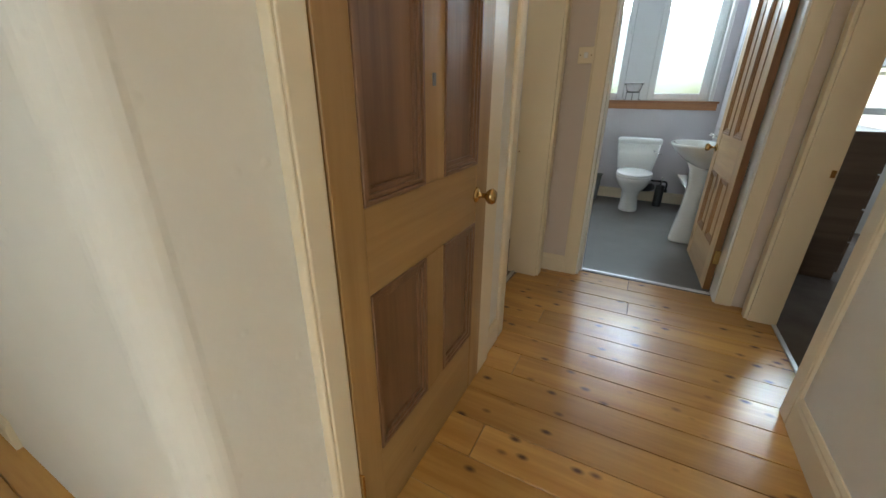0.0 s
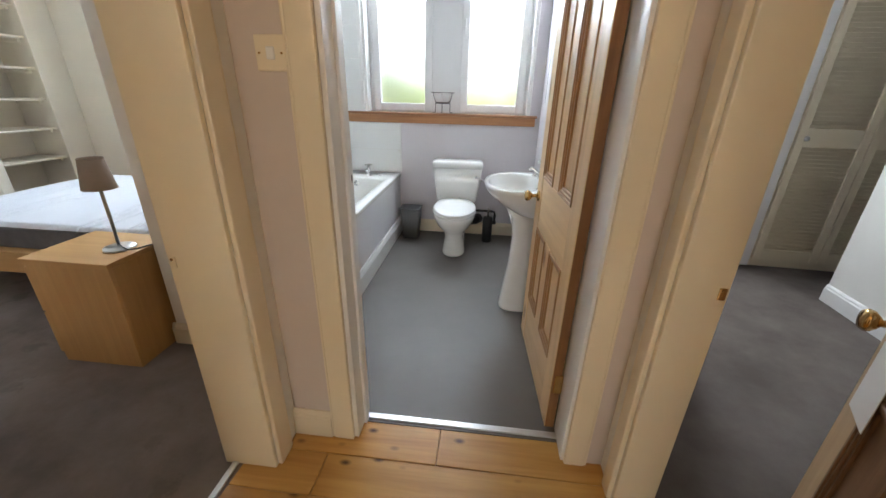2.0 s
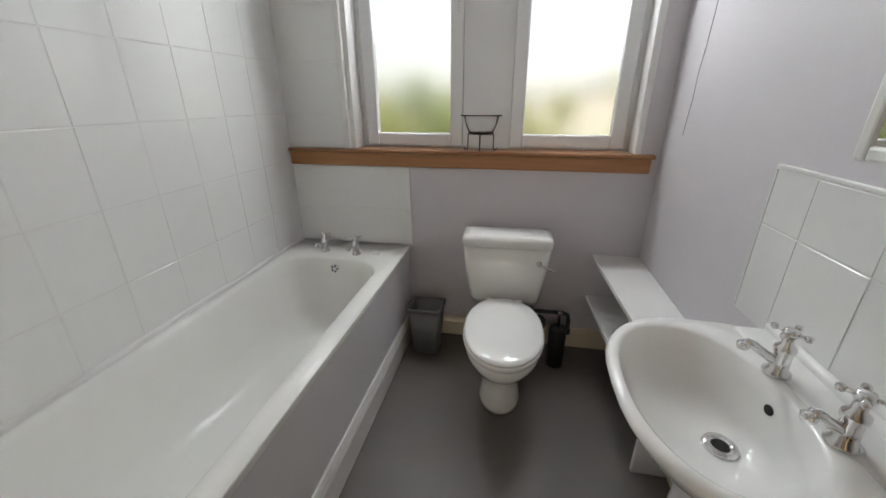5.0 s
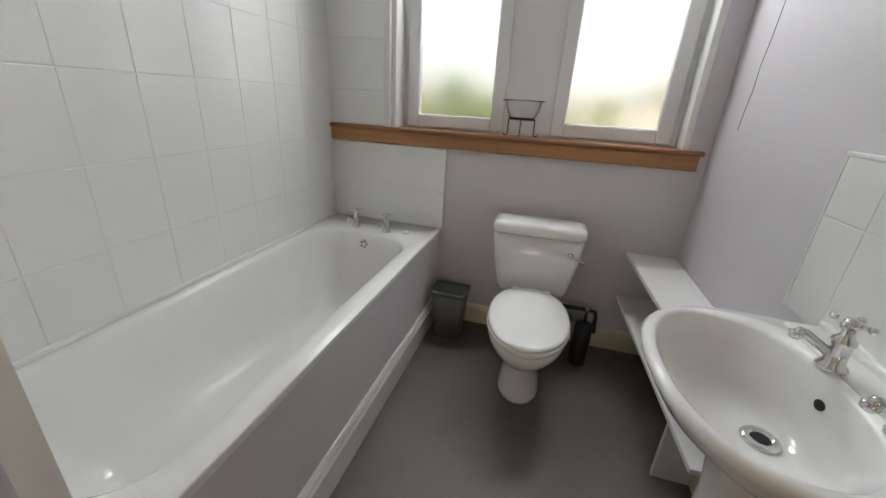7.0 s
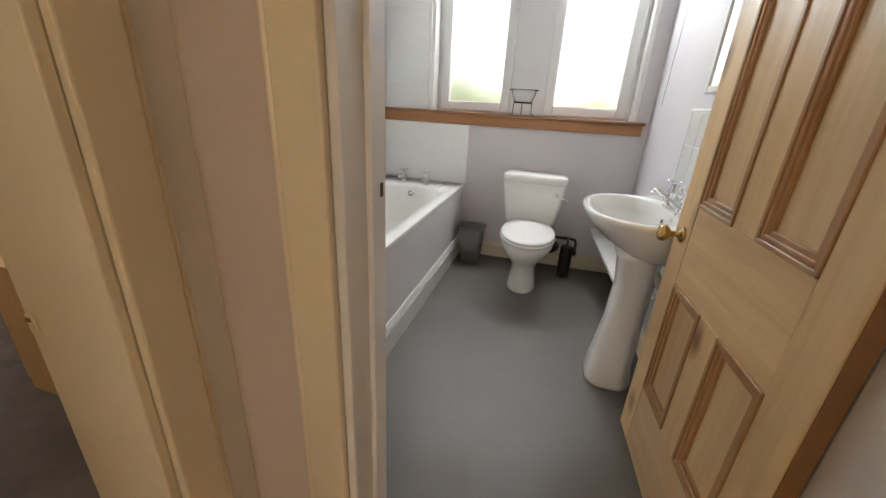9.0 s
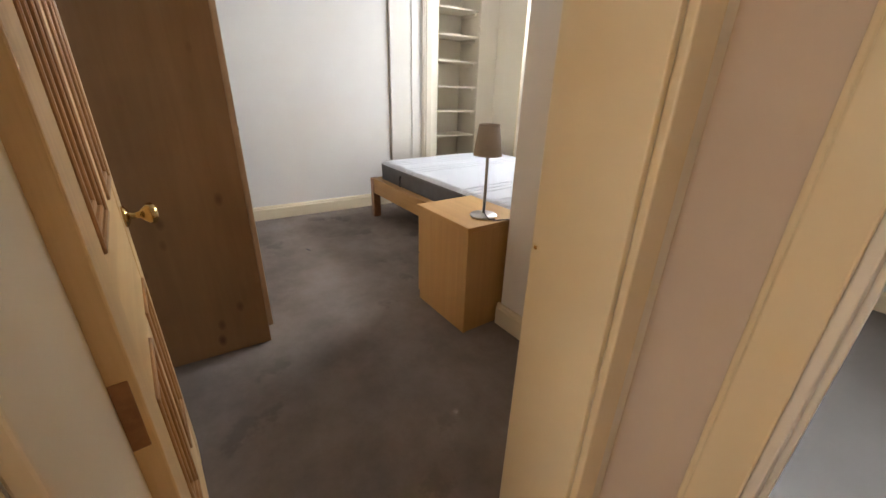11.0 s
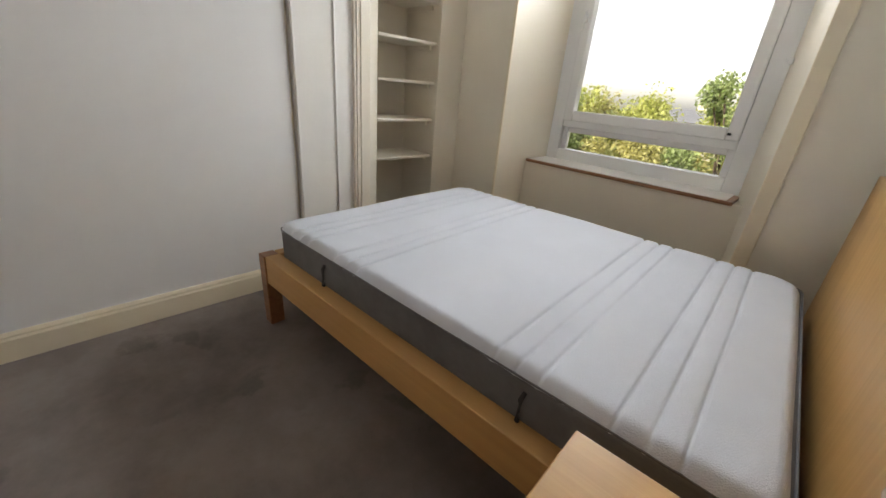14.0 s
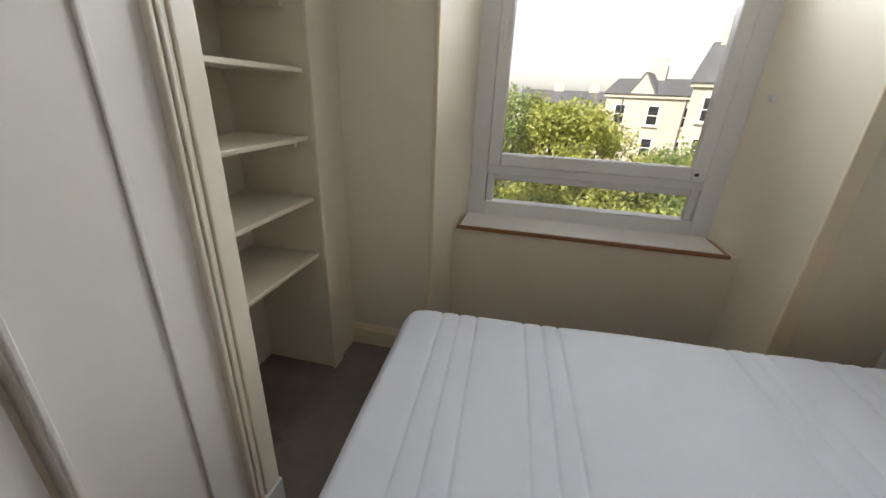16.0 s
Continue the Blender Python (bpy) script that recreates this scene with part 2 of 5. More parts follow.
M = {
    "wall_hall": mat("hall_paint", (0.84, 0.82, 0.775), 0.7, var=0.06, scale=1.6, bump=0.16, bscale=22, pimples=1.6),
    "wall": mat("wall_paint", (0.84, 0.825, 0.805), 0.75, var=0.05, scale=1.3, bump=0.06, bscale=60),
    "wall_bath": mat("bathroom_paint", (0.67, 0.635, 0.66), 0.5, var=0.05, scale=1.5, bump=0.05, bscale=50),
    "bath_panel": mat("bath_panel_paint", (0.75, 0.735, 0.745), 0.42, var=0.05, scale=2, bump=0.04, bscale=40),
    "ceiling": mat("ceiling_paint", (0.86, 0.86, 0.85), 0.9, var=0.04, scale=1.5),
    # cream gloss, yellowed further to carry the boards' warm bounce
    "trim": mat("trim_gloss", (0.80, 0.70, 0.525), 0.3, var=0.04, scale=1.5, bump=0.03, bscale=40, sharp=0.45),
    "trim_white": mat("white_trim", (0.82, 0.81, 0.79), 0.3, var=0.04, scale=3, bump=0.04, bscale=40),
    # cream paint, pushed warmer to hold the bounce from sunlit ground
    "reveal": mat("reveal_warm_lit_paint", (0.81, 0.74, 0.62), 0.4, var=0.05, scale=2, bump=0.04, bscale=40),
    "panel": mat("panel_paint", (0.81, 0.785, 0.735), 0.32, var=0.05, scale=2.5, bump=0.05, bscale=35),
    "carpet": mat("carpet_pile", (0.31, 0.262, 0.236), 0.95, color2=(0.205, 0.168, 0.148), scale=2.4, spots=0.32, bump=0.8, bscale=380, spec=0.1, sharp=0.14),
    "carpet_dark": mat("carpet_dark_pile", (0.185, 0.155, 0.14), 0.95, color2=(0.125, 0.102, 0.09), scale=2.4, bump=0.8, bscale=380, spec=0.1, sharp=0.14),
    "vinyl": mat("vinyl_floor", (0.155, 0.139, 0.126), 0.48, var=0.12, scale=5, bump=0.05, bscale=300, rvar=0.06),
    "tile": mat("white_tile", (0.86, 0.86, 0.845), 0.05, var=0.02, scale=4, bump=0.012, bscale=9, coat=0.6),
    "grout": mat("grout", (0.80, 0.785, 0.755), 0.8, var=0.08, scale=12),
    "ceramic": mat("ceramic", (0.87, 0.865, 0.845), 0.07, var=0.02, scale=3, coat=0.4),
    "acrylic": mat("bath_acrylic", (0.89, 0.88, 0.85), 0.14, var=0.03, scale=4),
    "chrome": mat("chrome", (0.8, 0.8, 0.8), 0.08, 1.0, var=0.05, scale=20),
    "steel": mat("brushed_steel", (0.55, 0.55, 0.54), 0.32, 1.0, var=0.1, scale=40),
    "alu": mat("aluminium_strip", (0.7, 0.7, 0.69), 0.35, 1.0, var=0.12, scale=30),
    "brass": mat("brass", (0.62, 0.42, 0.17), 0.2, 1.0, var=0.2, scale=25),
    "black": mat("black_plastic", (0.02, 0.02, 0.022), 0.45, var=0.2, scale=10),
    "grey_plastic": mat("grey_plastic", (0.16, 0.165, 0.17), 0.5, var=0.15, scale=10),
    "upvc": mat("upvc", (0.80, 0.80, 0.80), 0.25, var=0.03, scale=3),
    # white cover, its base dimmed and blued for the window light on it
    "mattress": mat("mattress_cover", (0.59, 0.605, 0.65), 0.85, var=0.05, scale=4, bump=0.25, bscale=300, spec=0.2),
    "grey_fabric": mat("grey_fabric", (0.19, 0.19, 0.20), 0.95, var=0.25, scale=14, bump=0.3, bscale=500, spec=0.1),
    "shade": mat("taupe_fabric", (0.42, 0.335, 0.265), 0.9, var=0.12, scale=12, bump=0.25, bscale=600, stretch=(1, 1, 0.3), spec=0.1),
    "pine": wood("stripped_pine", (0.77, 0.535, 0.275), (0.63, 0.405, 0.185), 0.36, 2, 9, 2.0, (0.24, 0.105, 0.035), rand=0.06, kscale=1.0),
    "pine_h": wood("stripped_pine_rail", (0.77, 0.535, 0.275), (0.63, 0.405, 0.185), 0.36, 0, 9, 2.0, (0.24, 0.105, 0.035), rand=0.06, kscale=1.0),
    "pine_dark": wood("stained_pine", (0.235, 0.13, 0.068), (0.15, 0.078, 0.04), 0.35, 2, 9, 0.4, rand=0.06),
    "wardrobe": wood("wardrobe_pine", (0.335, 0.185, 0.080), (0.235, 0.122, 0.050), 0.4, 2, 5, 1.7, (0.11, 0.045, 0.018), rand=0.05, contrast=0.8, kscale=1.7),
    "boards": wood("pine_boards", (0.60, 0.335, 0.088), (0.43, 0.212, 0.047), 0.31, 0, 8, 2.2, rand=0.13, coat=0.35, kscale=2.8),
    "oak": wood("oak_veneer", (0.55, 0.315, 0.112), (0.495, 0.275, 0.092), 0.42, 2, 22, 0, rand=0.03),
    "oak_x": wood("oak_veneer_along", (0.55, 0.315, 0.112), (0.495, 0.275, 0.092), 0.42, 0, 22, 0, rand=0.03),
    "sill_wood": wood("sill_wood", (0.33, 0.155, 0.065), (0.22, 0.095, 0.04), 0.3, 0, 14, 0, rand=0.05),
    "brown": wood("brown_veneer", (0.17, 0.105, 0.06), (0.115, 0.068, 0.038), 0.45, 0, 10, 0, rand=0.03),
}


def glass_mat(name, rough, color=(1, 1, 1)):
    m = bpy.data.materials.new(name)
    m.use_nodes = True
    b = m.node_tree.nodes["Principled BSDF"]
    b.inputs["Base Color"].default_value = (*color, 1)
    b.inputs["Roughness"].default_value, b.inputs["IOR"].default_value = rough, 1.45
    b.inputs["Transmission Weight"].default_value = 1.0
    return m


M["glass"] = glass_mat("window_glass", 0.0)
M["frosted"] = glass_mat("frosted_glass", 0.22, (0.92, 0.935, 0.92))
M["mirror"] = mat("mirror_silver", (0.9, 0.9, 0.9), 0.02, 1.0)

# ---- building helpers ----


def part(name, bm, material, parent=None, label="", smooth=False, m=None):
    """Links a bmesh as one mesh object, under a thing or a part where one is given."""
    me = bpy.data.meshes.new(name)
    bm.normal_update()
    bm.to_mesh(me)
    bm.free()
    me.materials.append(material)
    if smooth:
        for p in me.polygons:
            p.use_smooth = True
    ob = new(name, me)
    if parent:
        ob.parent = parent
    if m is not None:
        ob.matrix_basis = m
    if label:
        tagged(ob, label)
    return ob


def thing(name, label, category, m, group=""):
    return_ob = new(name)
    return_ob.matrix_basis = m
    return_ob.empty_display_size = 0.1
    return tagged(return_ob, label, category, group)


def setting(name, bm, material, label="", m=None, parent=None):
    ob = part(name, bm, material, parent, "", False, m)
    if parent is None:
        tagged(ob, label, "", "", "structure")
    return ob


def box(x0, x1, y0, y1, z0, z1, bevel=0.0, bm=None, seg=2):
    """A box from its two corners, with rounded edges where a bevel is given, added to bm where one is given."""
    b = bmesh.new()
    r = bmesh.ops.create_cube(b, size=1)
    bmesh.ops.scale(b, vec=(x1 - x0, y1 - y0, z1 - z0), verts=r["verts"])
    bmesh.ops.translate(b, vec=((x0 + x1) / 2, (y0 + y1) / 2, (z0 + z1) / 2), verts=r["verts"])
    if bevel:
        bmesh.ops.bevel(b, geom=b.edges[:], offset=bevel, segments=seg, profile=0.5, affect="EDGES")
    return merge(bm, b) if bm else b


def merge(bm, b, m=None):
    me = bpy.data.meshes.new("tmp")
    b.to_mesh(me)
    b.free()
    if m is not None:
        me.transform(m)
    bm.from_mesh(me)
    bpy.data.meshes.remove(me)
    return bm


def lathe(profile, seg=24, bm=None, sx=1.0, sy=1.0, m=None, close=True):
    """Turns (radius, height) pairs round the z axis."""
    b = bmesh.new()
    rings = []
    for r, z in profile:
        rings.append([b.verts.new((r * sx * math.cos(2 * math.pi * i / seg), r * sy * math.sin(2 * math.pi * i / seg), z)) for i in range(seg)])
    for a, c in zip(rings, rings[1:]):
        for i in range(seg):
            b.faces.new((a[i], a[(i + 1) % seg], c[(i + 1) % seg], c[i]))
    if close:
        if profile[0][0] > 1e-6:
            b.faces.new(rings[0][::-1])
        if profile[-1][0] > 1e-6:
            b.faces.new(rings[-1])
    bmesh.ops.remove_doubles(b, verts=b.verts[:], dist=1e-5)
    bmesh.ops.recalc_face_normals(b, faces=b.faces[:])
    if m is not None:
        bmesh.ops.transform(b, matrix=m, verts=b.verts[:])
    return merge(bm, b) if bm else b


def tube(points, r, seg=8, bm=None):
    """A round rod or pipe along a line of points."""
    b = bmesh.new()
    pts = [Vector(p) for p in points]
    rings = []
    for i, p in enumerate(pts):
        d = (pts[min(i + 1, len(pts) - 1)] - pts[max(i - 1, 0)]).normalized()
        q = d.to_track_quat("Z", "Y")
        rings.append([b.verts.new(p + q @ Vector((r * math.cos(2 * math.pi * k / seg), r * math.sin(2 * math.pi * k / seg), 0))) for k in range(seg)])
    for a, c in zip(rings, rings[1:]):
        for k in range(seg):
            b.faces.new((a[k], a[(k + 1) % seg], c[(k + 1) % seg], c[k]))
    b.faces.new(rings[0][::-1])
    b.faces.new(rings[-1])
    bmesh.ops.recalc_face_normals(b, faces=b.faces[:])
    return merge(bm, b) if bm else b


def sweep_line(profile, p0, p1, up=(0, 0, 1), bm=None):
    """A moulding: a closed profile of (out, up) pairs run from p0 to p1. "out" is to the left of the run when up is up."""
    b = bmesh.new()
    p0, p1, up = Vector(p0), Vector(p1), Vector(up)
    d = (p1 - p0).normalized()
    side = up.cross(d)
    a = [b.verts.new(p0 + side * o + up * u) for o, u in profile]
    c = [b.verts.new(p1 + side * o + up * u) for o, u in profile]
    n = len(profile)
    for i in range(n):
        b.faces.new((a[i], a[(i + 1) % n], c[(i + 1) % n], c[i]))
    b.faces.new(a[::-1])
    b.faces.new(c)
    bmesh.ops.recalc_face_normals(b, faces=b.faces[:])
    return merge(bm, b) if bm else b


SKIRT = [(0, 0), (0.018, 0), (0.018, 0.095), (0.013, 0.105), (0.013, 0.112), (0.006, 0.125), (0, 0.125)]
ARCH = [(0, 0), (0.0, 0.012), (0.012, 0.016), (0.02, 0.012), (0.07, 0.016), (0.085, 0.026), (0.1, 0.026), (0.1, 0.0)]


def wall(axis, at, thick, u0, u1, z0, z1, holes=()):
    """A wall with thickness and through openings. axis 'x': it runs along x with its face at y = at; holes are (u0, u1, z0, z1)."""
    us = sorted({u0, u1, *[h[0] for h in holes], *[h[1] for h in holes]})
    zs = sorted({z0, z1, *[h[2] for h in holes], *[h[3] for h in holes]})
    us = [u for u in us if u0 <= u <= u1]
    b = bmesh.new()
    solid = {}
    for i in range(len(us) - 1):
        for j in range(len(zs) - 1):
            u, z = (us[i] + us[i + 1]) / 2, (zs[j] + zs[j + 1]) / 2
            solid[i, j] = not any(h[0] < u < h[1] and h[2] < z < h[3] for h in holes)
    put = (lambda u, v, z: (u, v, z)) if axis == "x" else (lambda u, v, z: (v, u, z))
    def quad(*p):
        b.faces.new([b.verts.new(put(*q)) for q in p])
    a, c = at, at + thick
    for (i, j), s in solid.items():
        if not s:
            continue
        ua, ub, za, zb = us[i], us[i + 1], zs[j], zs[j + 1]
        for v in (a, c):
            quad((ua, v, za), (ub, v, za), (ub, v, zb), (ua, v, zb))
        for (di, dj, e) in ((-1, 0, ((ua, za), (ua, zb))), (1, 0, ((ub, za), (ub, zb))), (0, -1, ((ua, za), (ub, za))), (0, 1, ((ua, zb), (ub, zb)))):
            if not solid.get((i + di, j + dj), False):
                (ea, eb) = e
                quad((ea[0], a, ea[1]), (eb[0], a, eb[1]), (eb[0], c, eb[1]), (ea[0], c, ea[1]))
    bmesh.ops.remove_doubles(b, verts=b.verts[:], dist=1e-5)
    bmesh.ops.recalc_face_normals(b, faces=b.faces[:])
    return b


DOOR_H = 2.05

# ---- hall and bathroom shell ----
setting("wall_hall_west", wall("y", -0.60, 0.20, 0.33, 2.72, 0, CEIL, [(0.60, 1.41, 0, DOOR_H), (1.80, 2.56, 0, DOOR_H)]), M["wall_hall"], "white painted plaster wall with two doorways", W)
setting("wall_hall_north", wall("x", 2.72, 0.15, -0.60, 1.0, 0, CEIL, [(-0.15, 0.702, 0, DOOR_H)]), mat("pink_hall_paint", (0.65, 0.56, 0.505), 0.7, var=0.06, scale=1.6, bump=0.12, bscale=22), "dusky pink painted plaster wall with the bathroom doorway", W)
setting("wall_hall_east", wall("y", 0.84, 0.13, -2.1, 2.72, 0, CEIL, [(1.80, 2.585, 0, DOOR_H)]), M["wall_hall"], "white painted plaster wall with a bedroom doorway", W)
setting("wall_hall_south", wall("x", -2.1, 0.15, -2.5, 0.97, 0, CEIL, [(-0.3, 0.7, 0.9, 2.3)]), M["wall_hall"], "white painted plaster wall with a window", W)
cr = lathe([(0.06, 0), (0.06, CEIL)], 32)
setting("wall_corner", cr, M["wall_hall"], "rounded plaster corner of the hall wall", W @ pose(-0.459, 0.332, 0))
setting("wall_corridor_north", wall("x", 0.273, 0.14, -2.4, -0.46, 0, CEIL), M["wall_hall"], "white painted plaster wall of the side passage", W)
setting("wall_corridor_west", wall("y", -2.5, 0.1, -2.1, 0.42, 0, CEIL), M["wall"], "white painted plaster end wall", W)
setting("wall_bath_cupboard", box(-0.60, -0.38, 2.87, 3.31, 0, CEIL), M["wall_bath"], "painted plaster partition at the end of the bath", W)
setting("wall_bath_west", wall("y", -1.22, 0.02, 3.395, 5.23, 0, CEIL), M["wall_bath"], "plaster partition wall behind the bath", W)
setting("wall_bath_east", wall("y", 0.77, 0.10, 2.87, 5.23, 0, CEIL), M["wall_bath"], "painted plaster bathroom wall", W)
setting("wall_bath_north", wall("x", 5.23, 0.28, -1.40, 0.97, 0, CEIL, [(-0.82, 0.68, 1.10, 2.35)]), M["wall_bath"], "painted plaster wall with a window opening", W)
setting("floor_bath", box(-0.62, 0.87, 2.80, 5.25, -0.12, 0.003), M["vinyl"], "grey vinyl bathroom floor", W)
setting("floor_hall", box(-2.5, 0.9, -2.1, 2.8, -0.12, -0.022), M["boards"], "pine subfloor under the boards", W)
setting("ceiling_hall", box(-2.5, 1.0, -2.1, 5.5, CEIL, CEIL + 0.1), M["ceiling"], "white painted ceiling", W)
# warm light from the hall is put into the alcove wall's paint
setting("wall_alcove", wall("x", 3.20, 0.195, -1.32, -0.52, 0, CEIL), mat("alcove_warm_lit_paint", (0.84, 0.785, 0.71), 0.7, var=0.05, scale=1.3, bump=0.06, bscale=60), "painted plaster wall beside the bed head, tinted for warm hall light", W)
setting("wall_bedroom_east", wall("y", -1.32, 0.10, 3.395, 5.3, 0, CEIL), M["wall"], "white painted plaster wall behind the headboard", W)

# ---- bedroom shell ----
setting("floor_bedroom", box(-4.4, -0.53, 1.3, 5.8, -0.12, 0.0), M["carpet"], "brown-grey worn carpet with dark stains", I)
setting("ceiling_bedroom", box(-4.4, -0.5, 1.3, 5.8, CEIL + 0.005, CEIL + 0.1), M["ceiling"], "white painted ceiling", I)
setting("wall_bedroom_south", wall("x", 1.30, 0.16, -3.9, -0.62, 0, CEIL), M["wall"], "white painted plaster wall behind the wardrobe", I)
setting("wall_bedroom_west", wall("y", -4.4, 0.66, 1.3, 3.60, 0, CEIL), M["wall"], "white painted plaster wall", I)
setting("wall_bedroom_north", wall("x", 5.04, 0.75, -4.4, -1.36, 0, CEIL, [(-3.45, -1.85, 0, 2.4)]), M["reveal"], "cream painted plaster wall with a deep window recess", I)
setting("wall_window_apron", box(-3.45, -1.85, 5.34, 5.62, 0, 0.68), M["reveal"], "painted timber apron below the window", I)


setting("wall_press_panel", box(-4.4, -3.725, 3.618, 4.05, 0, CEIL), M["panel"], "white painted timber panelling beside the shelves", I)
setting("wall_press_corner", box(-4.4, -3.76, 3.60, 3.618, 0, CEIL), M["reveal"], "cream painted recess in the corner", I)
setting("wall_press_back", box(-4.4, -4.28, 4.05, 5.04, 0, CEIL), M["reveal"], "cream painted back of the shelved press", I)
setting("wall_press_side", box(-4.28, -3.90, 4.79, 5.04, 0, CEIL), M["reveal"], "cream painted side of the shelved press", I)
for y in (3.627, 3.853):
    setting("trim", box(-3.725, -3.717, y - 0.006, y + 0.006, 0.13, CEIL, 0.003), M["panel"], "thin painted bead on the panelling", I)
setting("baseboard", sweep_line(SKIRT, (-3.725, 3.96, 0), (-3.725, 3.618, 0)), M["trim_white"], "white painted skirting", I)
for o, w, d in ((0.0, 0.013, 0.016), (0.016, 0.011, 0.020), (0.030, 0.012, 0.012), (0.044, 0.062, 0.017)):
    setting("trim", box(-3.76, -3.722 + d, 3.962 + o, 3.962 + o + w, 0.0, CEIL, 0.004), M["reveal"], "moulded architrave of the press", I)
bm = bmesh.new()   # the press's side lining splays back to the shelves
lo = [bm.verts.new((x, y, 0.0)) for x, y in ((-3.735, 4.052), (-3.735, 4.068), (-3.93, 4.275), (-4.28, 4.275), (-4.28, 4.052))]
hi = [bm.verts.new((v.co.x, v.co.y, CEIL)) for v in lo]
for i in range(5):
    bm.faces.new((lo[i], lo[(i + 1) % 5], hi[(i + 1) % 5], hi[i]))
bm.faces.new(lo), bm.faces.new(hi)
bmesh.ops.recalc_face_normals(bm, faces=bm.faces[:])
setting("trim", bm, M["reveal"], "splayed side lining of the press", I)
setting("trim", box(-3.735, -3.697, 3.955, 4.072, 0.0, 0.16, 0.004), M["trim_white"], "plinth block of the architrave", I)
setting("trim", box(-3.90, -3.883, 4.775, 4.865, 0.0, CEIL, 0.004), M["reveal"], "flat casing of the press", I)
setting("baseboard", sweep_line(SKIRT, (-3.45, 5.04, 0), (-3.90, 5.04, 0)), M["trim"], "cream painted skirting", I)
setting("baseboard", sweep_line(SKIRT, (-3.74, 3.60, 0), (-3.74, 1.46, 0)), M["trim"], "cream painted skirting along the wall", I)
setting("baseboard", sweep_line(SKIRT, (-0.60, 3.20, 0), (-1.338, 3.20, 0)), M["trim"], "cream painted skirting", W)
setting("baseboard", sweep_line(SKIRT, (-1.32, 3.182, 0), (-1.32, 5.2, 0)), M["trim"], "cream painted skirting", W)
setting("baseboard", sweep_line(SKIRT, (-1.2, 5.04, 0), (-1.85, 5.04, 0)), M["trim"], "cream painted skirting", I)
# splayed, panelled window reveals
for x0, x1, d in ((-3.45, -3.345, 1), (-1.85, -2.01, -1)):
    bm = bmesh.new()
    lo = [bm.verts.new(p) for p in ((x0, 5.042, 0), (x1, 5.60, 0), (x0, 5.60, 0))]
    hi = [bm.verts.new((v.co.x, v.co.y, 2.4)) for v in lo]
    for i in range(3):
        bm.faces.new((lo[i], lo[(i + 1) % 3], hi[(i + 1) % 3], hi[i]))
    bm.faces.new(lo), bm.faces.new(hi)
    bmesh.ops.recalc_face_normals(bm, faces=bm.faces[:])
    setting("trim", bm, M["reveal"], "painted splayed window reveal", I)
for x0, x1 in ((-3.455, -3.435), (-1.87, -1.80)):
    setting("trim", box(x0, x1, 5.022, 5.04, 0.0, 2.42, 0.005), M["trim"], "painted edge moulding of the window recess", I)

# second bedroom, seen through its doorway
setting("floor_bedroom_east", box(0.93, 4.4, 0.6, 5.2, -0.12, -0.001), M["carpet_dark"], "dark grey-brown carpet", I)
setting("wall_east_north", wall("x", 5.03, 0.3, 0.8, 4.4, 0, CEIL, [(1.25, 2.06, 0.75, 2.4)]), M["wall"], "grey-white painted wall with a tall window", I)
setting("wall_east_east", wall("y", 4.3, 0.1, 0.6, 5.05, 0, CEIL), M["wall"], "white painted wall", I)
setting("wall_east_south", wall("x", 0.6, 0.1, 0.9, 4.4, 0, CEIL), M["wall"], "white painted wall", I)
setting("wall_east_closet", box(2.70, 2.80, 2.6, 4.46, 0, CEIL), M["panel"], "white painted boxed-in cupboard wall", I)
setting("ceiling_east", box(0.9, 4.4, 0.6, 5.2, CEIL + 0.003, CEIL + 0.1), M["ceiling"], "white painted ceiling", I)
setting("baseboard", sweep_line(SKIRT, (2.70, 2.6, 0), (2.70, 4.46, 0)), M["trim_white"], "white painted skirting", I)
setting("baseboard", sweep_line(SKIRT, (2.45, 5.03, 0), (2.13, 5.03, 0)), M["trim_white"], "white painted skirting", I)
setting("trim", box(2.06, 2.13, 5.0, 5.03, 0, 2.45, 0.006), M["trim_white"], "white window casing", I)
setting("trim", box(2.42, 2.49, 5.0, 5.03, 0, 2.2, 0.006), M["trim_white"], "white closet casing", I)


def architrave(face, y0, y1, side, left=0.10, right=0.10, axis="y", deep=0.018):
    """Flat painted trim with a fine outer bead up both sides of a doorway and over it, on the hall's side."""
    for a, w in ((y0, -left), (y1, right)):
        bm = bmesh.new()
        for o0, o1, t in ((0.0, 0.87, deep), (0.885, 1.0, deep - 0.003)):
            lo, hi = sorted((a + w * o0, a + w * o1))
            f0, f1 = sorted((face, face + side * t))
            box(*((f0, f1, lo, hi) if axis == "y" else (lo, hi, f0, f1)), 0, DOOR_H + 0.1, 0.004, bm, 2)
        lo, hi = sorted((a + w * 0.86, a + w * 0.89))
        f0, f1 = sorted((face, face + side * (deep - 0.004)))
        box(*((f0, f1, lo, hi) if axis == "y" else (lo, hi, f0, f1)), 0, DOOR_H + 0.1, 0.0, bm)
        setting("trim", bm, M["trim"], "cream gloss-painted door architrave", W)
    f0, f1 = sorted((face, face + side * (deep + 0.004)))
    b = (f0, f1, y0 - left, y1 + right) if axis == "y" else (y0 - left, y1 + right, f0, f1)
    setting("trim", box(*b, DOOR_H, DOOR_H + 0.1, 0.004), M["trim"], "cream gloss-painted door head", W)


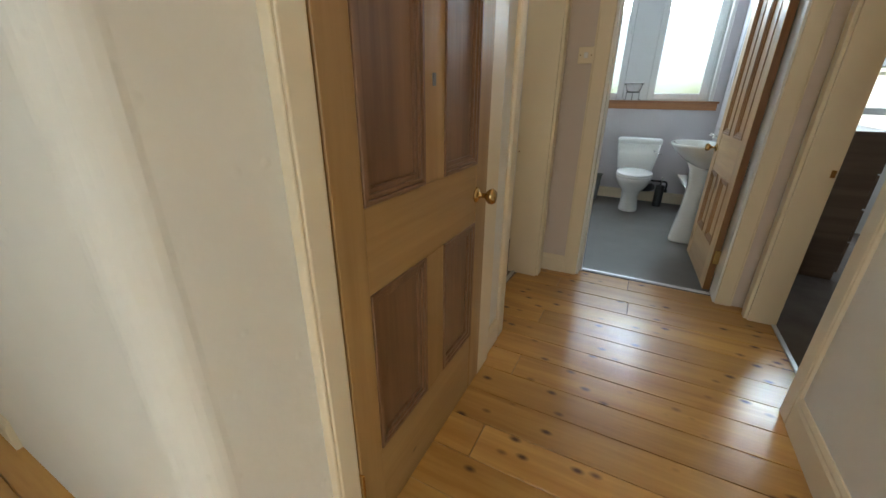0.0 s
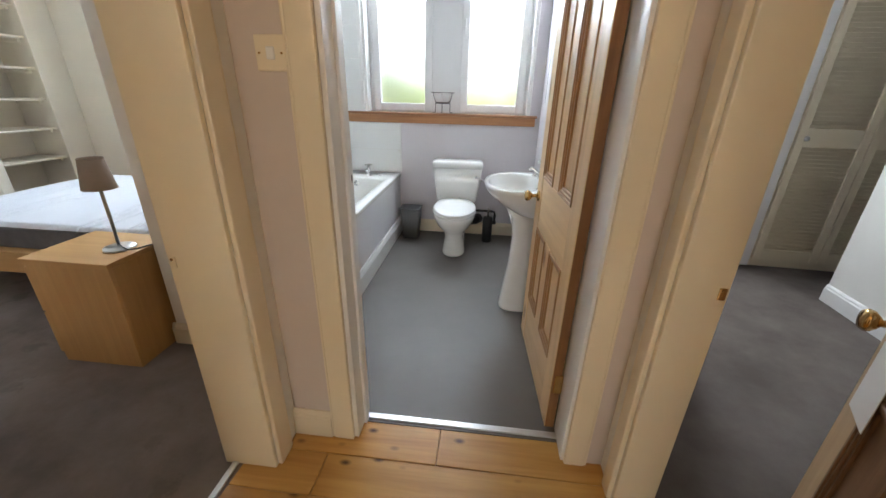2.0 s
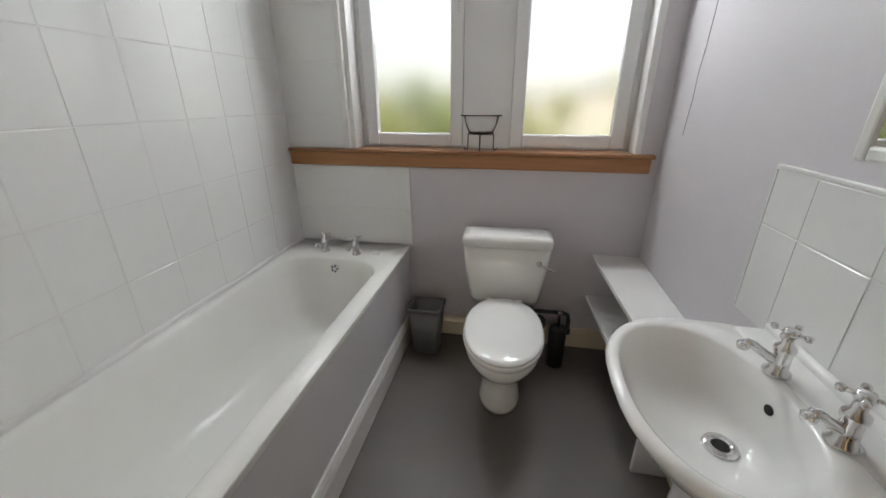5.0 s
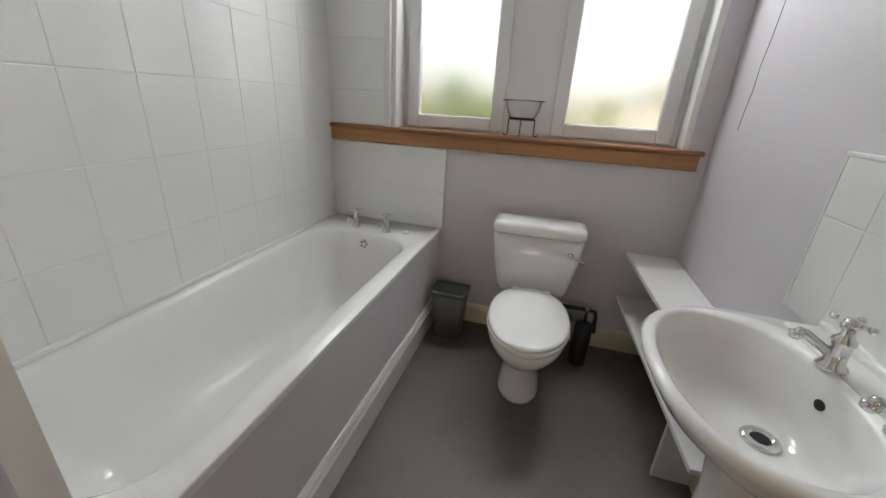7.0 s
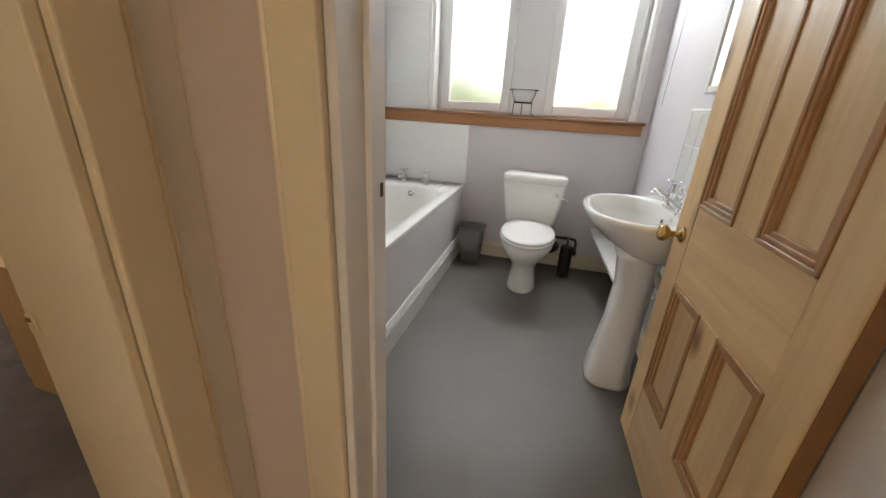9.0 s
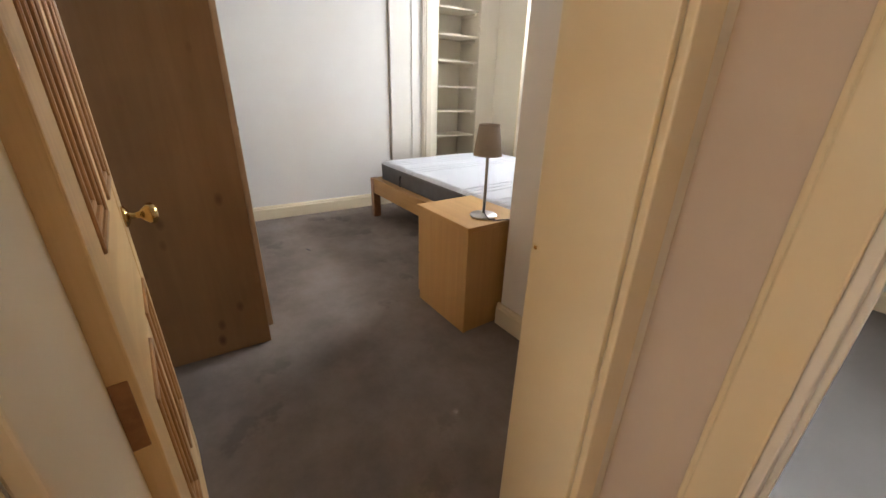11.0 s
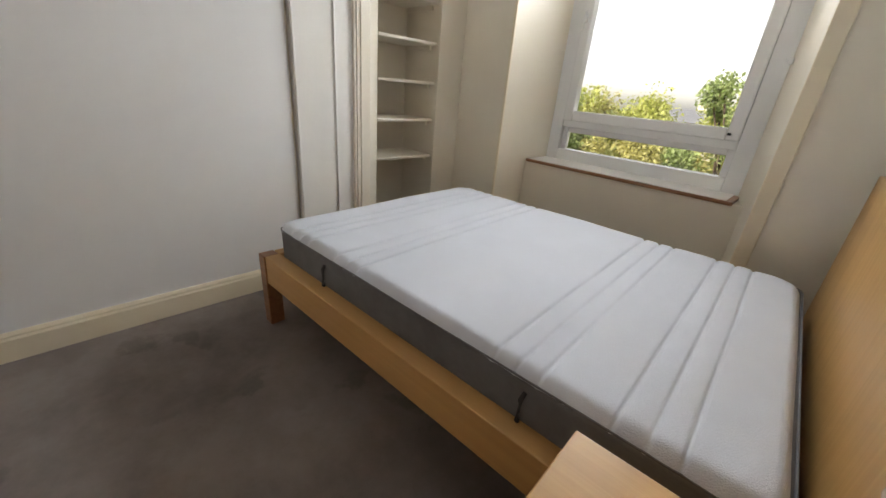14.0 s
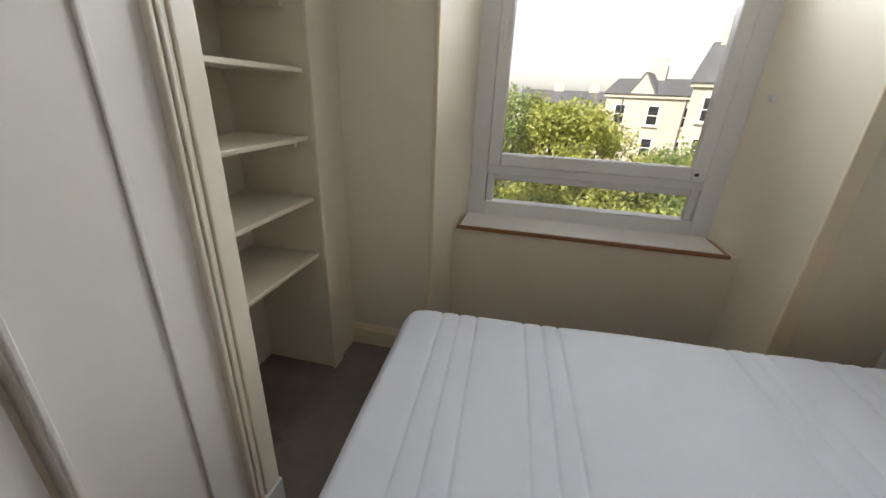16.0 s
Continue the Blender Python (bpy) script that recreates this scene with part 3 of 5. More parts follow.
architrave(-0.40, 0.60, 1.41, 1, 0.07, 0.14, deep=0.03)
architrave(-0.40, 1.80, 2.56, 1, 0.08, 0.09)
architrave(0.84, 1.80, 2.585, -1, 0.09, 0.065)
architrave(2.72, -0.15, 0.695, -1, 0.09, 0.085, "x")
for a in (0.60, 1.41, 1.80, 2.56):
    s0 = 0 if a in (0.60, 1.80) else -0.018
    setting("trim", box(-0.602, -0.398, a + s0, a + s0 + 0.018, 0, DOOR_H, 0.003), M["trim"], "cream painted door lining", W)
for a, s0 in ((1.80, 0), (2.585, -0.018)):
    setting("trim", box(0.838, 0.972, a + s0, a + s0 + 0.018, 0, DOOR_H, 0.003), M["trim"], "cream painted door lining", W)
for a, s0 in ((-0.15, 0), (0.702, -0.018)):
    setting("trim", box(a + s0, a + s0 + 0.018, 2.718, 2.872, 0, DOOR_H, 0.003), M["trim_white"], "white painted door lining", W)
for p, q in (((-0.40, 1.56, 0), (-0.40, 1.71, 0)), ((-0.40, 0.34, 0), (-0.40, 0.53, 0))):
    setting("baseboard", sweep_line(SKIRT, q, p), M["trim"], "cream painted skirting", W)
setting("baseboard", sweep_line(SKIRT, (-1.69, 0.273, 0), (-2.4, 0.273, 0)), M["trim"], "cream painted skirting of the side passage", W)
setting("baseboard", sweep_line(SKIRT, (-0.24, 2.72, 0), (-0.40, 2.72, 0)), M["trim"], "cream painted skirting", W)
setting("baseboard", sweep_line([(o, u * 1.15) for o, u in SKIRT], (0.84, -2.0, 0), (0.84, 1.71, 0)), M["trim"], "cream painted skirting", W)
setting("baseboard", sweep_line(SKIRT, (0.77, 5.23, 0), (-0.50, 5.23, 0)), M["trim"], "cream painted skirting", W)
setting("baseboard", sweep_line(SKIRT, (0.77, 2.87, 0), (0.77, 5.21, 0)), M["trim"], "cream painted skirting", W)
setting("trim", box(-0.132, -0.120, 2.79, 2.822, 0, DOOR_H - 0.01, 0.003), M["trim_white"], "white painted door stop", W)
# metal strips where one floor meets the next
setting("trim", box(-0.15, 0.684, 2.815, 2.845, 0.0, 0.009, 0.003), M["alu"], "aluminium threshold strip", W)
setting("trim", box(-0.572, -0.548, 1.80, 2.56, 0.0, 0.009, 0.003), M["alu"], "aluminium threshold strip", W)
setting("trim", box(0.95, 0.972, 1.80, 2.585, 0.0, 0.009, 0.003), M["alu"], "aluminium threshold strip", W)

# ---- windows ----


def frame_bars(x0, x1, z0, z1, y0, y1, w, bev=0.006):
    bm = bmesh.new()
    box(x0, x0 + w, y0, y1, z0, z1, bev, bm), box(x1 - w, x1, y0, y1, z0, z1, bev, bm)
    box(x0 + w, x1 - w, y0, y1, z0, z0 + w, bev, bm), box(x0 + w, x1 - w, y0, y1, z1 - w, z1, bev, bm)
    return bm


def pane(name, x0, x1, y, z0, z1, material, parent):
    o = part(name, box(x0, x1, y - 0.004, y + 0.004, z0, z1), material, parent)
    o.visible_shadow = False
    return o


# bathroom window: two frosted casements either side of a wide mullion
win = tagged(thing("window_1", "white bathroom window with two frosted casements", "window", W), kind="structure")
bath_frame = part("window_frame", frame_bars(-0.815, 0.672, 1.10, 2.345, 5.345, 5.41, 0.05), M["upvc"], win)
part("mullion", box(-0.262, 0.092, 5.352, 5.40, 1.145, 2.285, 0.004), M["upvc"], win)
for x0, x1, hx in ((-0.762, -0.212, -0.262), (0.042, 0.622, 0.078)):
    sash = part("casement", frame_bars(x0, x1, 1.148, 2.282, 5.33, 5.385, 0.069, 0.008), M["upvc"], win)
    pane("pane", x0 + 0.066, x1 - 0.066, 5.36, 1.214, 2.216, M["frosted"], sash)
    hx = x1 - 0.03 if hx < 0 else x0 + 0.03
    hb = box(hx - 0.011, hx + 0.011, 5.318, 5.33, 1.83, 1.90, 0.004)
    box(hx - 0.009, hx + 0.009, 5.29, 5.318, 1.88, 1.898, 0.004, hb), box(hx - 0.009, hx + 0.009, 5.288, 5.302, 1.78, 1.898, 0.004, hb)
    part("handle", hb, M["upvc"], sash)
for x0, x1 in ((-0.82, -0.79), (0.648, 0.68)):
    part("side_lining", box(x0, x1, 5.228, 5.41, 1.10, 2.35, 0.004), M["trim_white"], win)
part("side_casing", box(-0.848, -0.815, 5.205, 5.23, 1.14, 2.4, 0.005), M["trim_white"], win)
sill = box(-1.188, 0.742, 5.190, 5.36, 1.119, 1.141, 0.007)
sill_ob = tagged(thing("window_sill", "varnished dark wood window sill and fascia board", "window sill", W), kind="structure")
part("board", sill, M["sill_wood"], sill_ob)
part("fascia", box(-1.186, 0.728, 5.204, 5.23, 1.050, 1.119, 0.004), wood("fascia_wood", (0.46, 0.22, 0.09), (0.34, 0.15, 0.06), 0.4, 0, 14, 0, rand=0.05), sill_ob)

# bedroom window: a tall upvc casement over a fixed light
win = tagged(thing("window_2", "white plastic-framed bedroom window with a transom", "window", I), kind="structure")
part("window_frame", frame_bars(-3.352, -2.0, 0.685, 2.41, 5.57, 5.66, 0.098), M["upvc"], win)
part("transom", box(-3.254, -2.098, 5.575, 5.655, 0.95, 1.005, 0.006), M["upvc"], win)
sash = part("casement", frame_bars(-3.252, -2.098, 1.0, 2.30, 5.555, 5.63, 0.072, 0.01), M["upvc"], win)
pane("pane", -3.19, -2.16, 5.60, 1.065, 2.235, M["glass"], sash)
low = part("bead", frame_bars(-3.252, -2.098, 0.712, 0.953, 5.60, 5.645, 0.042, 0.006), M["upvc"], win)
pane("pane", -3.215, -2.13, 5.615, 0.745, 0.92, M["glass"], low)
hb = box(-3.228, -3.205, 5.535, 5.556, 1.66, 1.74, 0.005)
box(-3.225, -3.208, 5.51, 5.524, 1.60, 1.73, 0.005, hb), box(-3.225, -3.208, 5.51, 5.54, 1.70, 1.72, 0.005, hb)
part("handle", hb, M["upvc"], sash)
part("vent_clip", box(-2.165, -2.145, 5.545, 5.556, 1.03, 1.045, 0.003), M["black"], sash)
sb = thing("window_sill", "glossy wooden window sill with a white top", "window sill", I)
tagged(sb, kind="structure")
part("board", box(-3.375, -1.985, 5.315, 5.60, 0.672, 0.694, 0.005), M["sill_wood"], sb)
part("top", box(-3.352, -2.02, 5.325, 5.575, 0.694, 0.700, 0.002), M["trim_white"], sb)
win = tagged(thing("window_3", "bright white sash window of the second bedroom", "window", I), kind="structure")
part("window_frame", frame_bars(1.25, 2.06, 0.75, 2.4, 5.12, 5.2, 0.07), M["upvc"], win)
part("transom", box(1.32, 1.99, 5.125, 5.195, 1.05, 1.11, 0.006), M["upvc"], win)
pane("pane", 1.32, 1.99, 5.16, 0.82, 2.33, M["glass"], win)
part("window_sill", box(1.2, 2.1, 4.98, 5.15, 0.72, 0.75, 0.005), M["trim_white"], win)
# assumed window out of view, added to bring daylight into the hall
win = tagged(thing("window_4", "assumed white hall window, unseen behind the walk", "window", W), kind="structure")
part("window_frame", frame_bars(-0.3, 0.7, 0.9, 2.3, -2.08, -2.0, 0.06), M["upvc"], win)
pane("pane", -0.24, 0.64, -2.04, 0.96, 2.24, M["glass"], win)

# ---- doors ----


def panel_door(name, w, label, m, panel_mat, frame_mat, rail_mat, h=1.99, knob_side=(1, -1), mould_mat=None, st=0.112, mu=0.105, kx=0.06, sl=None, zs=None, kz=0.85):
    """A four-panel pine door: hinge edge at x = 0, faces at y = 0 and 0.04."""
    d = thing(name, label, "door", m)
    tagged(d, kind="structure")
    t = 0.04
    sl = sl or st
    zs = zs or ((0.285, 0.70), (0.955, h - 0.125))
    for x0, x1 in ((0, sl), (w - st, w)):
        part("stile", box(x0, x1, 0, t, 0.012, h, 0.003), frame_mat, d)
    for z0, z1 in ((0.012, zs[0][0]), (zs[0][1], zs[1][0]), (zs[1][1], h)):
        part("rail", box(sl, w - st, 0.0015, t - 0.0015, z0, z1, 0.002), rail_mat, d)
    for z0, z1 in zs:
        part("muntin", box((w - mu) / 2, (w + mu) / 2, 0.001, t - 0.001, z0, z1, 0.002), frame_mat, d)
        for x0, x1 in ((sl, (w - mu) / 2), ((w + mu) / 2, w - st)):
            p = part("panel", box(x0, x1, 0.014, t - 0.014, z0, z1), panel_mat, d)
            for f, s in ((0.0, -1), (t, 1)):
                bm = bmesh.new()
                for o, dep, wd in ((0.0, 0.004, 0.012), (0.012, 0.0, 0.012), (0.022, -0.006, 0.014)):
                    a, b = sorted((f + s * dep, f - s * 0.016))
                    xa, xb, za, zb = x0 + o, x1 - o, z0 + o, z1 - o
                    box(xa, xa + wd, a, b, za, zb, 0.002, bm, 1), box(xb - wd, xb, a, b, za, zb, 0.002, bm, 1)
                    box(xa, xb, a, b, za, za + wd, 0.002, bm, 1), box(xa, xb, a, b, zb - wd, zb, 0.002, bm, 1)
                part("moulding", bm, mould_mat or panel_mat, p)
    for s in knob_side:
        y = t if s > 0 else 0.0
        turn = Matrix.Translation((w - kx, y, kz)) @ pose(0, 0, 0, -90 * s)
        k = part("knob", lathe([(0.0, 0.0), (0.027, 0.0), (0.027, 0.005), (0.018, 0.010), (0.009, 0.014), (0.009, 0.034), (0.017, 0.040), (0.026, 0.050), (0.028, 0.060), (0.022, 0.070), (0.0, 0.074)], 20, m=turn), M["brass"], d, "brass door knob", True)
    for z in (0.2, 1.75):
        part("hinge", box(-0.004, 0.004, -0.006, 0.03, z, z + 0.09, 0.002), M["brass"], d)
    return d


# the hall's shade is put into this door's darker stiles and rails
dh = panel_door("door_1", 0.80, "closed brown four-panel pine door with dark panels", W @ pose(-0.367, 0.604, 0, 0, 0, 90.0), M["pine_dark"], wood("shaded_pine", (0.40, 0.25, 0.098), (0.31, 0.18, 0.062), 0.36, 2, 9, 0.5, rand=0.04), wood("shaded_pine_rail", (0.40, 0.25, 0.098), (0.31, 0.18, 0.062), 0.36, 0, 9, 0.5, rand=0.04), knob_side=(-1,), st=0.105, mu=0.11, kx=0.098, sl=0.09, zs=((0.29, 0.775), (0.985, 1.865)), kz=0.878)
part("screw_plate", box(0.386, 0.400, -0.004, 0.001, 1.225, 1.255, 0.002), M["grey_plastic"], dh, "small dark oval mark left by a plate")
db = panel_door("door_2", 0.74, "open light pine four-panel bathroom door", W @ pose(0.680, 2.868, 0, 0, 0, 93.5), M["pine"], M["pine"], M["pine_h"], mould_mat=wood("pine_moulding", (0.46, 0.25, 0.105), (0.34, 0.17, 0.065), 0.35, 2, 9, 0, rand=0.03))
dbed = panel_door("door_3", 0.745, "open light pine four-panel bedroom door", W @ pose(-0.603, 1.846, 0, 0, 0, 183.8), M["pine"], M["pine"], M["pine_h"], mould_mat=bpy.data.materials["pine_moulding"])
de = panel_door("door_4", 0.78, "half-open pine door with white paper stuck on it", W @ pose(0.985, 1.83, 0, 0, 0, 60.6), M["pine_dark"], wood("pale_pine", (0.55, 0.40, 0.24), (0.42, 0.28, 0.15), 0.4, 2, 9, 0.4, rand=0.04), wood("pale_pine_rail", (0.55, 0.40, 0.24), (0.42, 0.28, 0.15), 0.4, 0, 9, 0.4, rand=0.04))
part("paper", box(0.62, 0.74, 0.045, 0.047, 0.60, 0.80, 0.0), M["trim_white"], de, "torn white paper taped to the door")
part("paper", box(0.60, 0.70, 0.045, 0.047, 0.90, 0.97, 0.0), M["trim_white"], de, "torn white paper taped to the door")
part("edge", box(-0.0022, 0.0, 0.002, 0.038, 0.014, 1.988, 0.0008, None, 1), wood("dark_pine_edge", (0.27, 0.13, 0.045), (0.18, 0.08, 0.028), 0.45, 2, 9, 0.6, rand=0.03), db, "darker brown hinge edge")
# old hinge cut-outs left in the bedroom door's edge
for z in (0.50, 0.72):
    part("mortise", box(-0.0015, 0.002, 0.008, 0.032, z, z + 0.11, 0.002), M["sill_wood"], dbed, "old filled hinge recess")
# keeper plates on the door linings
for x, y, z in ((-0.585, 2.538, 0.85), (0.955, 2.563, 0.86)):
    kp = thing("strike_plate", "small worn metal lock keeper on the door lining", "lock plate", W @ pose(x, y, z))
    part("plate", box(-0.010, 0.010, 0, 0.004, -0.018, 0.018, 0.002), M["trim"] if x < 0 else M["brass"], kp)
    part("screw", box(-0.004, 0.004, -0.003, 0.0, 0.006, 0.014, 0.001), M["brass"], kp)

kp = thing("strike_plate", "dark worn lock keeper hole in the bathroom door lining", "lock plate", W @ pose(-0.132, 2.848, 1.055))
part("plate", box(-0.001, 0.002, -0.011, 0.011, -0.030, 0.030, 0.001), M["trim_white"], kp, "painted-over keeper plate")
part("hole", box(0.001, 0.003, -0.006, 0.006, -0.014, 0.012, 0.001), M["black"], kp)

# ---- switches ----
for x, y, z, rz, lab in ((-0.279, 2.719, 1.42, 0, "cream double switch plate on the hall wall"), (0.839, 1.58, 1.405, -90, "white light switch on the hall wall")):
    sw = thing("light_switch", lab, "light switch", W @ pose(x, y, z, 0, 0, rz))
    part("plate", box(-0.045, 0.045, -0.012, 0, -0.045, 0.045, 0.004), M["trim"] if x < 0 else M["trim_white"], sw)
    part("rocker", box(-0.012, 0.012, -0.017, -0.011, -0.016, 0.016, 0.003), M["trim_white"], sw)
    for dx in (-0.032, 0.032):
        part("screw", lathe([(0, 0), (0.003, 0), (0.003, 0.003), (0, 0.003)], 8, m=pose(dx, -0.012, 0, 90)), M["brass"], sw)

# ---- bath ----


def rrect(cx, cy, hx, hy, r, z, n=10):
    """A ring of points round a rectangle with rounded corners."""
    pts = []
    for qx, qy, a0 in ((1, 1, 0), (-1, 1, 90), (-1, -1, 180), (1, -1, 270)):
        for i in range(n):
            a = radians(a0 + 90 * i / (n - 1))
            pts.append((cx + qx * (hx - r) + r * math.cos(a), cy + qy * (hy - r) + r * math.sin(a), z))
    return pts


def loft(rings, cap0=False, cap1=True, bm=None):
    b = bmesh.new()
    vs = [[b.verts.new(p) for p in r] for r in rings]
    n = len(rings[0])
    for a, c in zip(vs, vs[1:]):
        for i in range(n):
            b.faces.new((a[i], a[(i + 1) % n], c[(i + 1) % n], c[i]))
    if cap0:
        b.faces.new(vs[0][::-1])
    if cap1:
        b.faces.new(vs[-1])
    bmesh.ops.recalc_face_normals(b, faces=b.faces[:])
    return merge(bm, b) if bm else b


RIM = 0.586
bt = thing("bathtub", "white acrylic bathtub with a boxed-in front panel", "bathtub", W)
cx, cy, hx, hy = -0.848, 4.277, 0.348, 0.949
iy = 4.20   # middle of the hollow; the tap ledge lies beyond it
part("tub", loft([rrect(cx, cy, hx - 0.01, hy, 0.01, RIM - 0.035), rrect(cx, cy, hx, hy, 0.012, RIM - 0.028), rrect(cx, cy, hx, hy, 0.014, RIM - 0.008), rrect(cx, cy, hx - 0.008, hy - 0.004, 0.02, RIM),
                  rrect(cx - 0.012, iy, hx - 0.06, 0.775, 0.17, RIM + 0.001), rrect(cx - 0.012, iy, hx - 0.073, 0.762, 0.17, RIM - 0.014), rrect(cx - 0.012, iy, hx - 0.083, 0.745, 0.17, RIM - 0.08),
                  rrect(cx - 0.012, iy + 0.01, hx - 0.11, 0.69, 0.15, RIM - 0.30), rrect(cx - 0.012, iy + 0.02, hx - 0.14, 0.63, 0.13, RIM - 0.38), rrect(cx - 0.012, iy + 0.02, hx - 0.20, 0.55, 0.1, RIM - 0.40)]), M["acrylic"], bt, "", True)
part("front_panel", box(-0.520, -0.508, 3.312, 5.228, 0.005, RIM - 0.032), M["bath_panel"], bt, "white painted bath panel")
part("plinth", sweep_line([(o * 1.3, u * 1.3) for o, u in SKIRT], (-0.508, 5.21, 0), (-0.508, 3.31, 0)), M["trim_white"], bt, "cream skirting along the bath panel")
part("rim_edge", box(-0.518, -0.498, 3.33, 5.228, RIM - 0.036, RIM - 0.001, 0.006), M["acrylic"], bt)
part("waste", lathe([(0, 0), (0.033, 0), (0.033, 0.004), (0.026, 0.006), (0.02, 0.003), (0, 0.003)], 20, m=pose(-0.86, 4.66, RIM - 0.399)), M["chrome"], bt, "", True)
part("overflow", lathe([(0.0, 0.008), (0.02, 0.01), (0.03, 0.006), (0.032, 0.0), (0.0, 0.0)], 20, m=pose(-0.858, 4.958, RIM - 0.062, 80)), M["chrome"], bt, "chrome overflow grille", True)
for k in range(5):
    a = 2 * math.pi * k / 5
    part("overflow_hole", lathe([(0, 0), (0.0055, 0), (0.0055, 0.002), (0, 0.002)], 8, m=pose(-0.858, 4.958, RIM - 0.062, 80) @ pose(0.016 * math.cos(a), 0.016 * math.sin(a), 0.0085)), M["black"], bt)
part("chain_plug", lathe([(0, 0), (0.022, 0), (0.022, 0.008), (0, 0.01)], 16, m=pose(-0.655, 5.06, RIM + 0.001)), M["trim_white"], bt)
setting("trim", box(-1.198, -1.180, 3.40, 5.226, RIM - 0.002, RIM + 0.016, 0.004), M["trim_white"], "white sealant strip along the bath", W)


def tap(m, label, group, s=1.0):
    t = thing("tap", label, "tap", m, group)
    part("body", lathe([(0.0, 0), (0.026 * s, 0), (0.026 * s, 0.006), (0.018 * s, 0.014), (0.016 * s, 0.05), (0.020 * s, 0.058), (0.019 * s, 0.066), (0.011 * s, 0.074), (0.009 * s, 0.095), (0.0, 0.097)], 18), M["chrome"], t, "", True)
    part("spout", tube([(0, 0, 0.028), (0, -0.018, 0.034), (0, -0.040, 0.048), (0, -0.056, 0.060), (0, -0.066, 0.063), (0, -0.072, 0.056)], 0.0098 * s, 10), M["chrome"], t, "", True)
    part("spout_nose", lathe([(0, 0), (0.010, 0.001), (0.0125, 0.006), (0.0125, 0.014), (0, 0.018)], 12, m=pose(0, -0.072, 0.046)), M["chrome"], t, "", True)
    hd = part("head", lathe([(0, 0), (0.013, 0), (0.016, 0.008), (0.012, 0.016), (0, 0.018)], 14, m=pose(0, 0, 0.093)), M["chrome"], t, "", True)
    for k in range(4):
        a = radians(45 + 90 * k)
        c, sn = math.cos(a), math.sin(a)
        b = tube([(0.008 * c, 0.008 * sn, 0.101), (0.024 * c, 0.024 * sn, 0.102)], 0.0045, 8)
        lathe([(0, -0.008), (0.0065, -0.005), (0.0075, 0), (0.0065, 0.005), (0, 0.008)], 10, b, m=pose(0.029 * c, 0.029 * sn, 0.102))
        part("cross_arm", b, M["chrome"], hd, "", True)
    return t


for x, y in ((-0.952, 5.045), (-0.758, 5.03)):
    tap(W @ pose(x, y, RIM, 0, 0, -8), "chrome cross-head tap on the bath rim", "bath taps", 0.95)

# ---- toilet ----
to = thing("toilet", "white ceramic close-coupled toilet, seat lid closed", "toilet", W @ pose(0.065, 5.175, 0, 0, 0, 1.8))


def toilet_ring(yb, yf, hw, z, n=40, p=2.3):
    """An egg-shaped ring, blunt at the back."""
    r = []
    cy, h = (yb + yf) / 2, (yb - yf) / 2
    for i in range(n):
        a = 2 * math.pi * i / n
        c, s = math.cos(a), math.sin(a)
        q = p if s > 0 else 2.0
        r.append((math.copysign(abs(c) ** (2 / q), c) * hw, cy + math.copysign(abs(s) ** (2 / q), s) * h, z))
    return r


part("bowl", loft([toilet_ring(-0.30, -0.575, 0.10, 0.0), toilet_ring(-0.30, -0.575, 0.10, 0.02), toilet_ring(-0.29, -0.56, 0.088, 0.10), toilet_ring(-0.28, -0.565, 0.082, 0.17), toilet_ring(-0.26, -0.62, 0.105, 0.23),
                   toilet_ring(-0.22, -0.70, 0.15, 0.29), toilet_ring(-0.20, -0.745, 0.172, 0.345), toilet_ring(-0.20, -0.755, 0.178, 0.385), toilet_ring(-0.21, -0.745, 0.17, 0.392)], True), M["ceramic"], to, "", True)
part("outlet", box(-0.09, 0.09, -0.33, -0.06, 0.02, 0.375, 0.03, None, 3), M["ceramic"], to, "", True)
part("seat", loft([toilet_ring(-0.225, -0.758, 0.178, 0.393), toilet_ring(-0.222, -0.762, 0.182, 0.398), toilet_ring(-0.222, -0.762, 0.182, 0.408), toilet_ring(-0.226, -0.757, 0.178, 0.413)], True), M["ceramic"], to, "white plastic toilet seat", True)
part("lid", loft([toilet_ring(-0.225, -0.752, 0.175, 0.415), toilet_ring(-0.222, -0.757, 0.179, 0.419), toilet_ring(-0.222, -0.755, 0.178, 0.428), toilet_ring(-0.23, -0.74, 0.168, 0.435), toilet_ring(-0.30, -0.65, 0.10, 0.438)], True), M["ceramic"], to, "white closed seat lid", True)
for x in (-0.08, 0.08):
    part("seat_hinge", box(x - 0.02, x + 0.02, -0.235, -0.205, 0.392, 0.425, 0.006), M["ceramic"], to)
ci = [rrect(0, -0.09, 0.175, 0.075, 0.035, 0.375), rrect(0, -0.09, 0.185, 0.08, 0.035, 0.40), rrect(0, -0.09, 0.21, 0.086, 0.03, 0.56), rrect(0, -0.09, 0.222, 0.09, 0.028, 0.69)]
part("cistern", loft(ci, True), M["ceramic"], to, "", True)
part("cistern_lid", loft([rrect(0, -0.09, 0.222, 0.088, 0.03, 0.691), rrect(0, -0.09, 0.229, 0.097, 0.03, 0.696), rrect(0, -0.09, 0.229, 0.097, 0.03, 0.73), rrect(0, -0.09, 0.222, 0.09, 0.03, 0.748), rrect(0, -0.09, 0.19, 0.065, 0.03, 0.754)], True), M["ceramic"], to, "", True)
lv = part("flush_lever", lathe([(0, 0), (0.014, 0), (0.014, 0.006), (0.009, 0.012), (0, 0.014)], 14, m=pose(0.165, -0.181, 0.62, 90)), M["chrome"], to, "chrome flush lever", True)
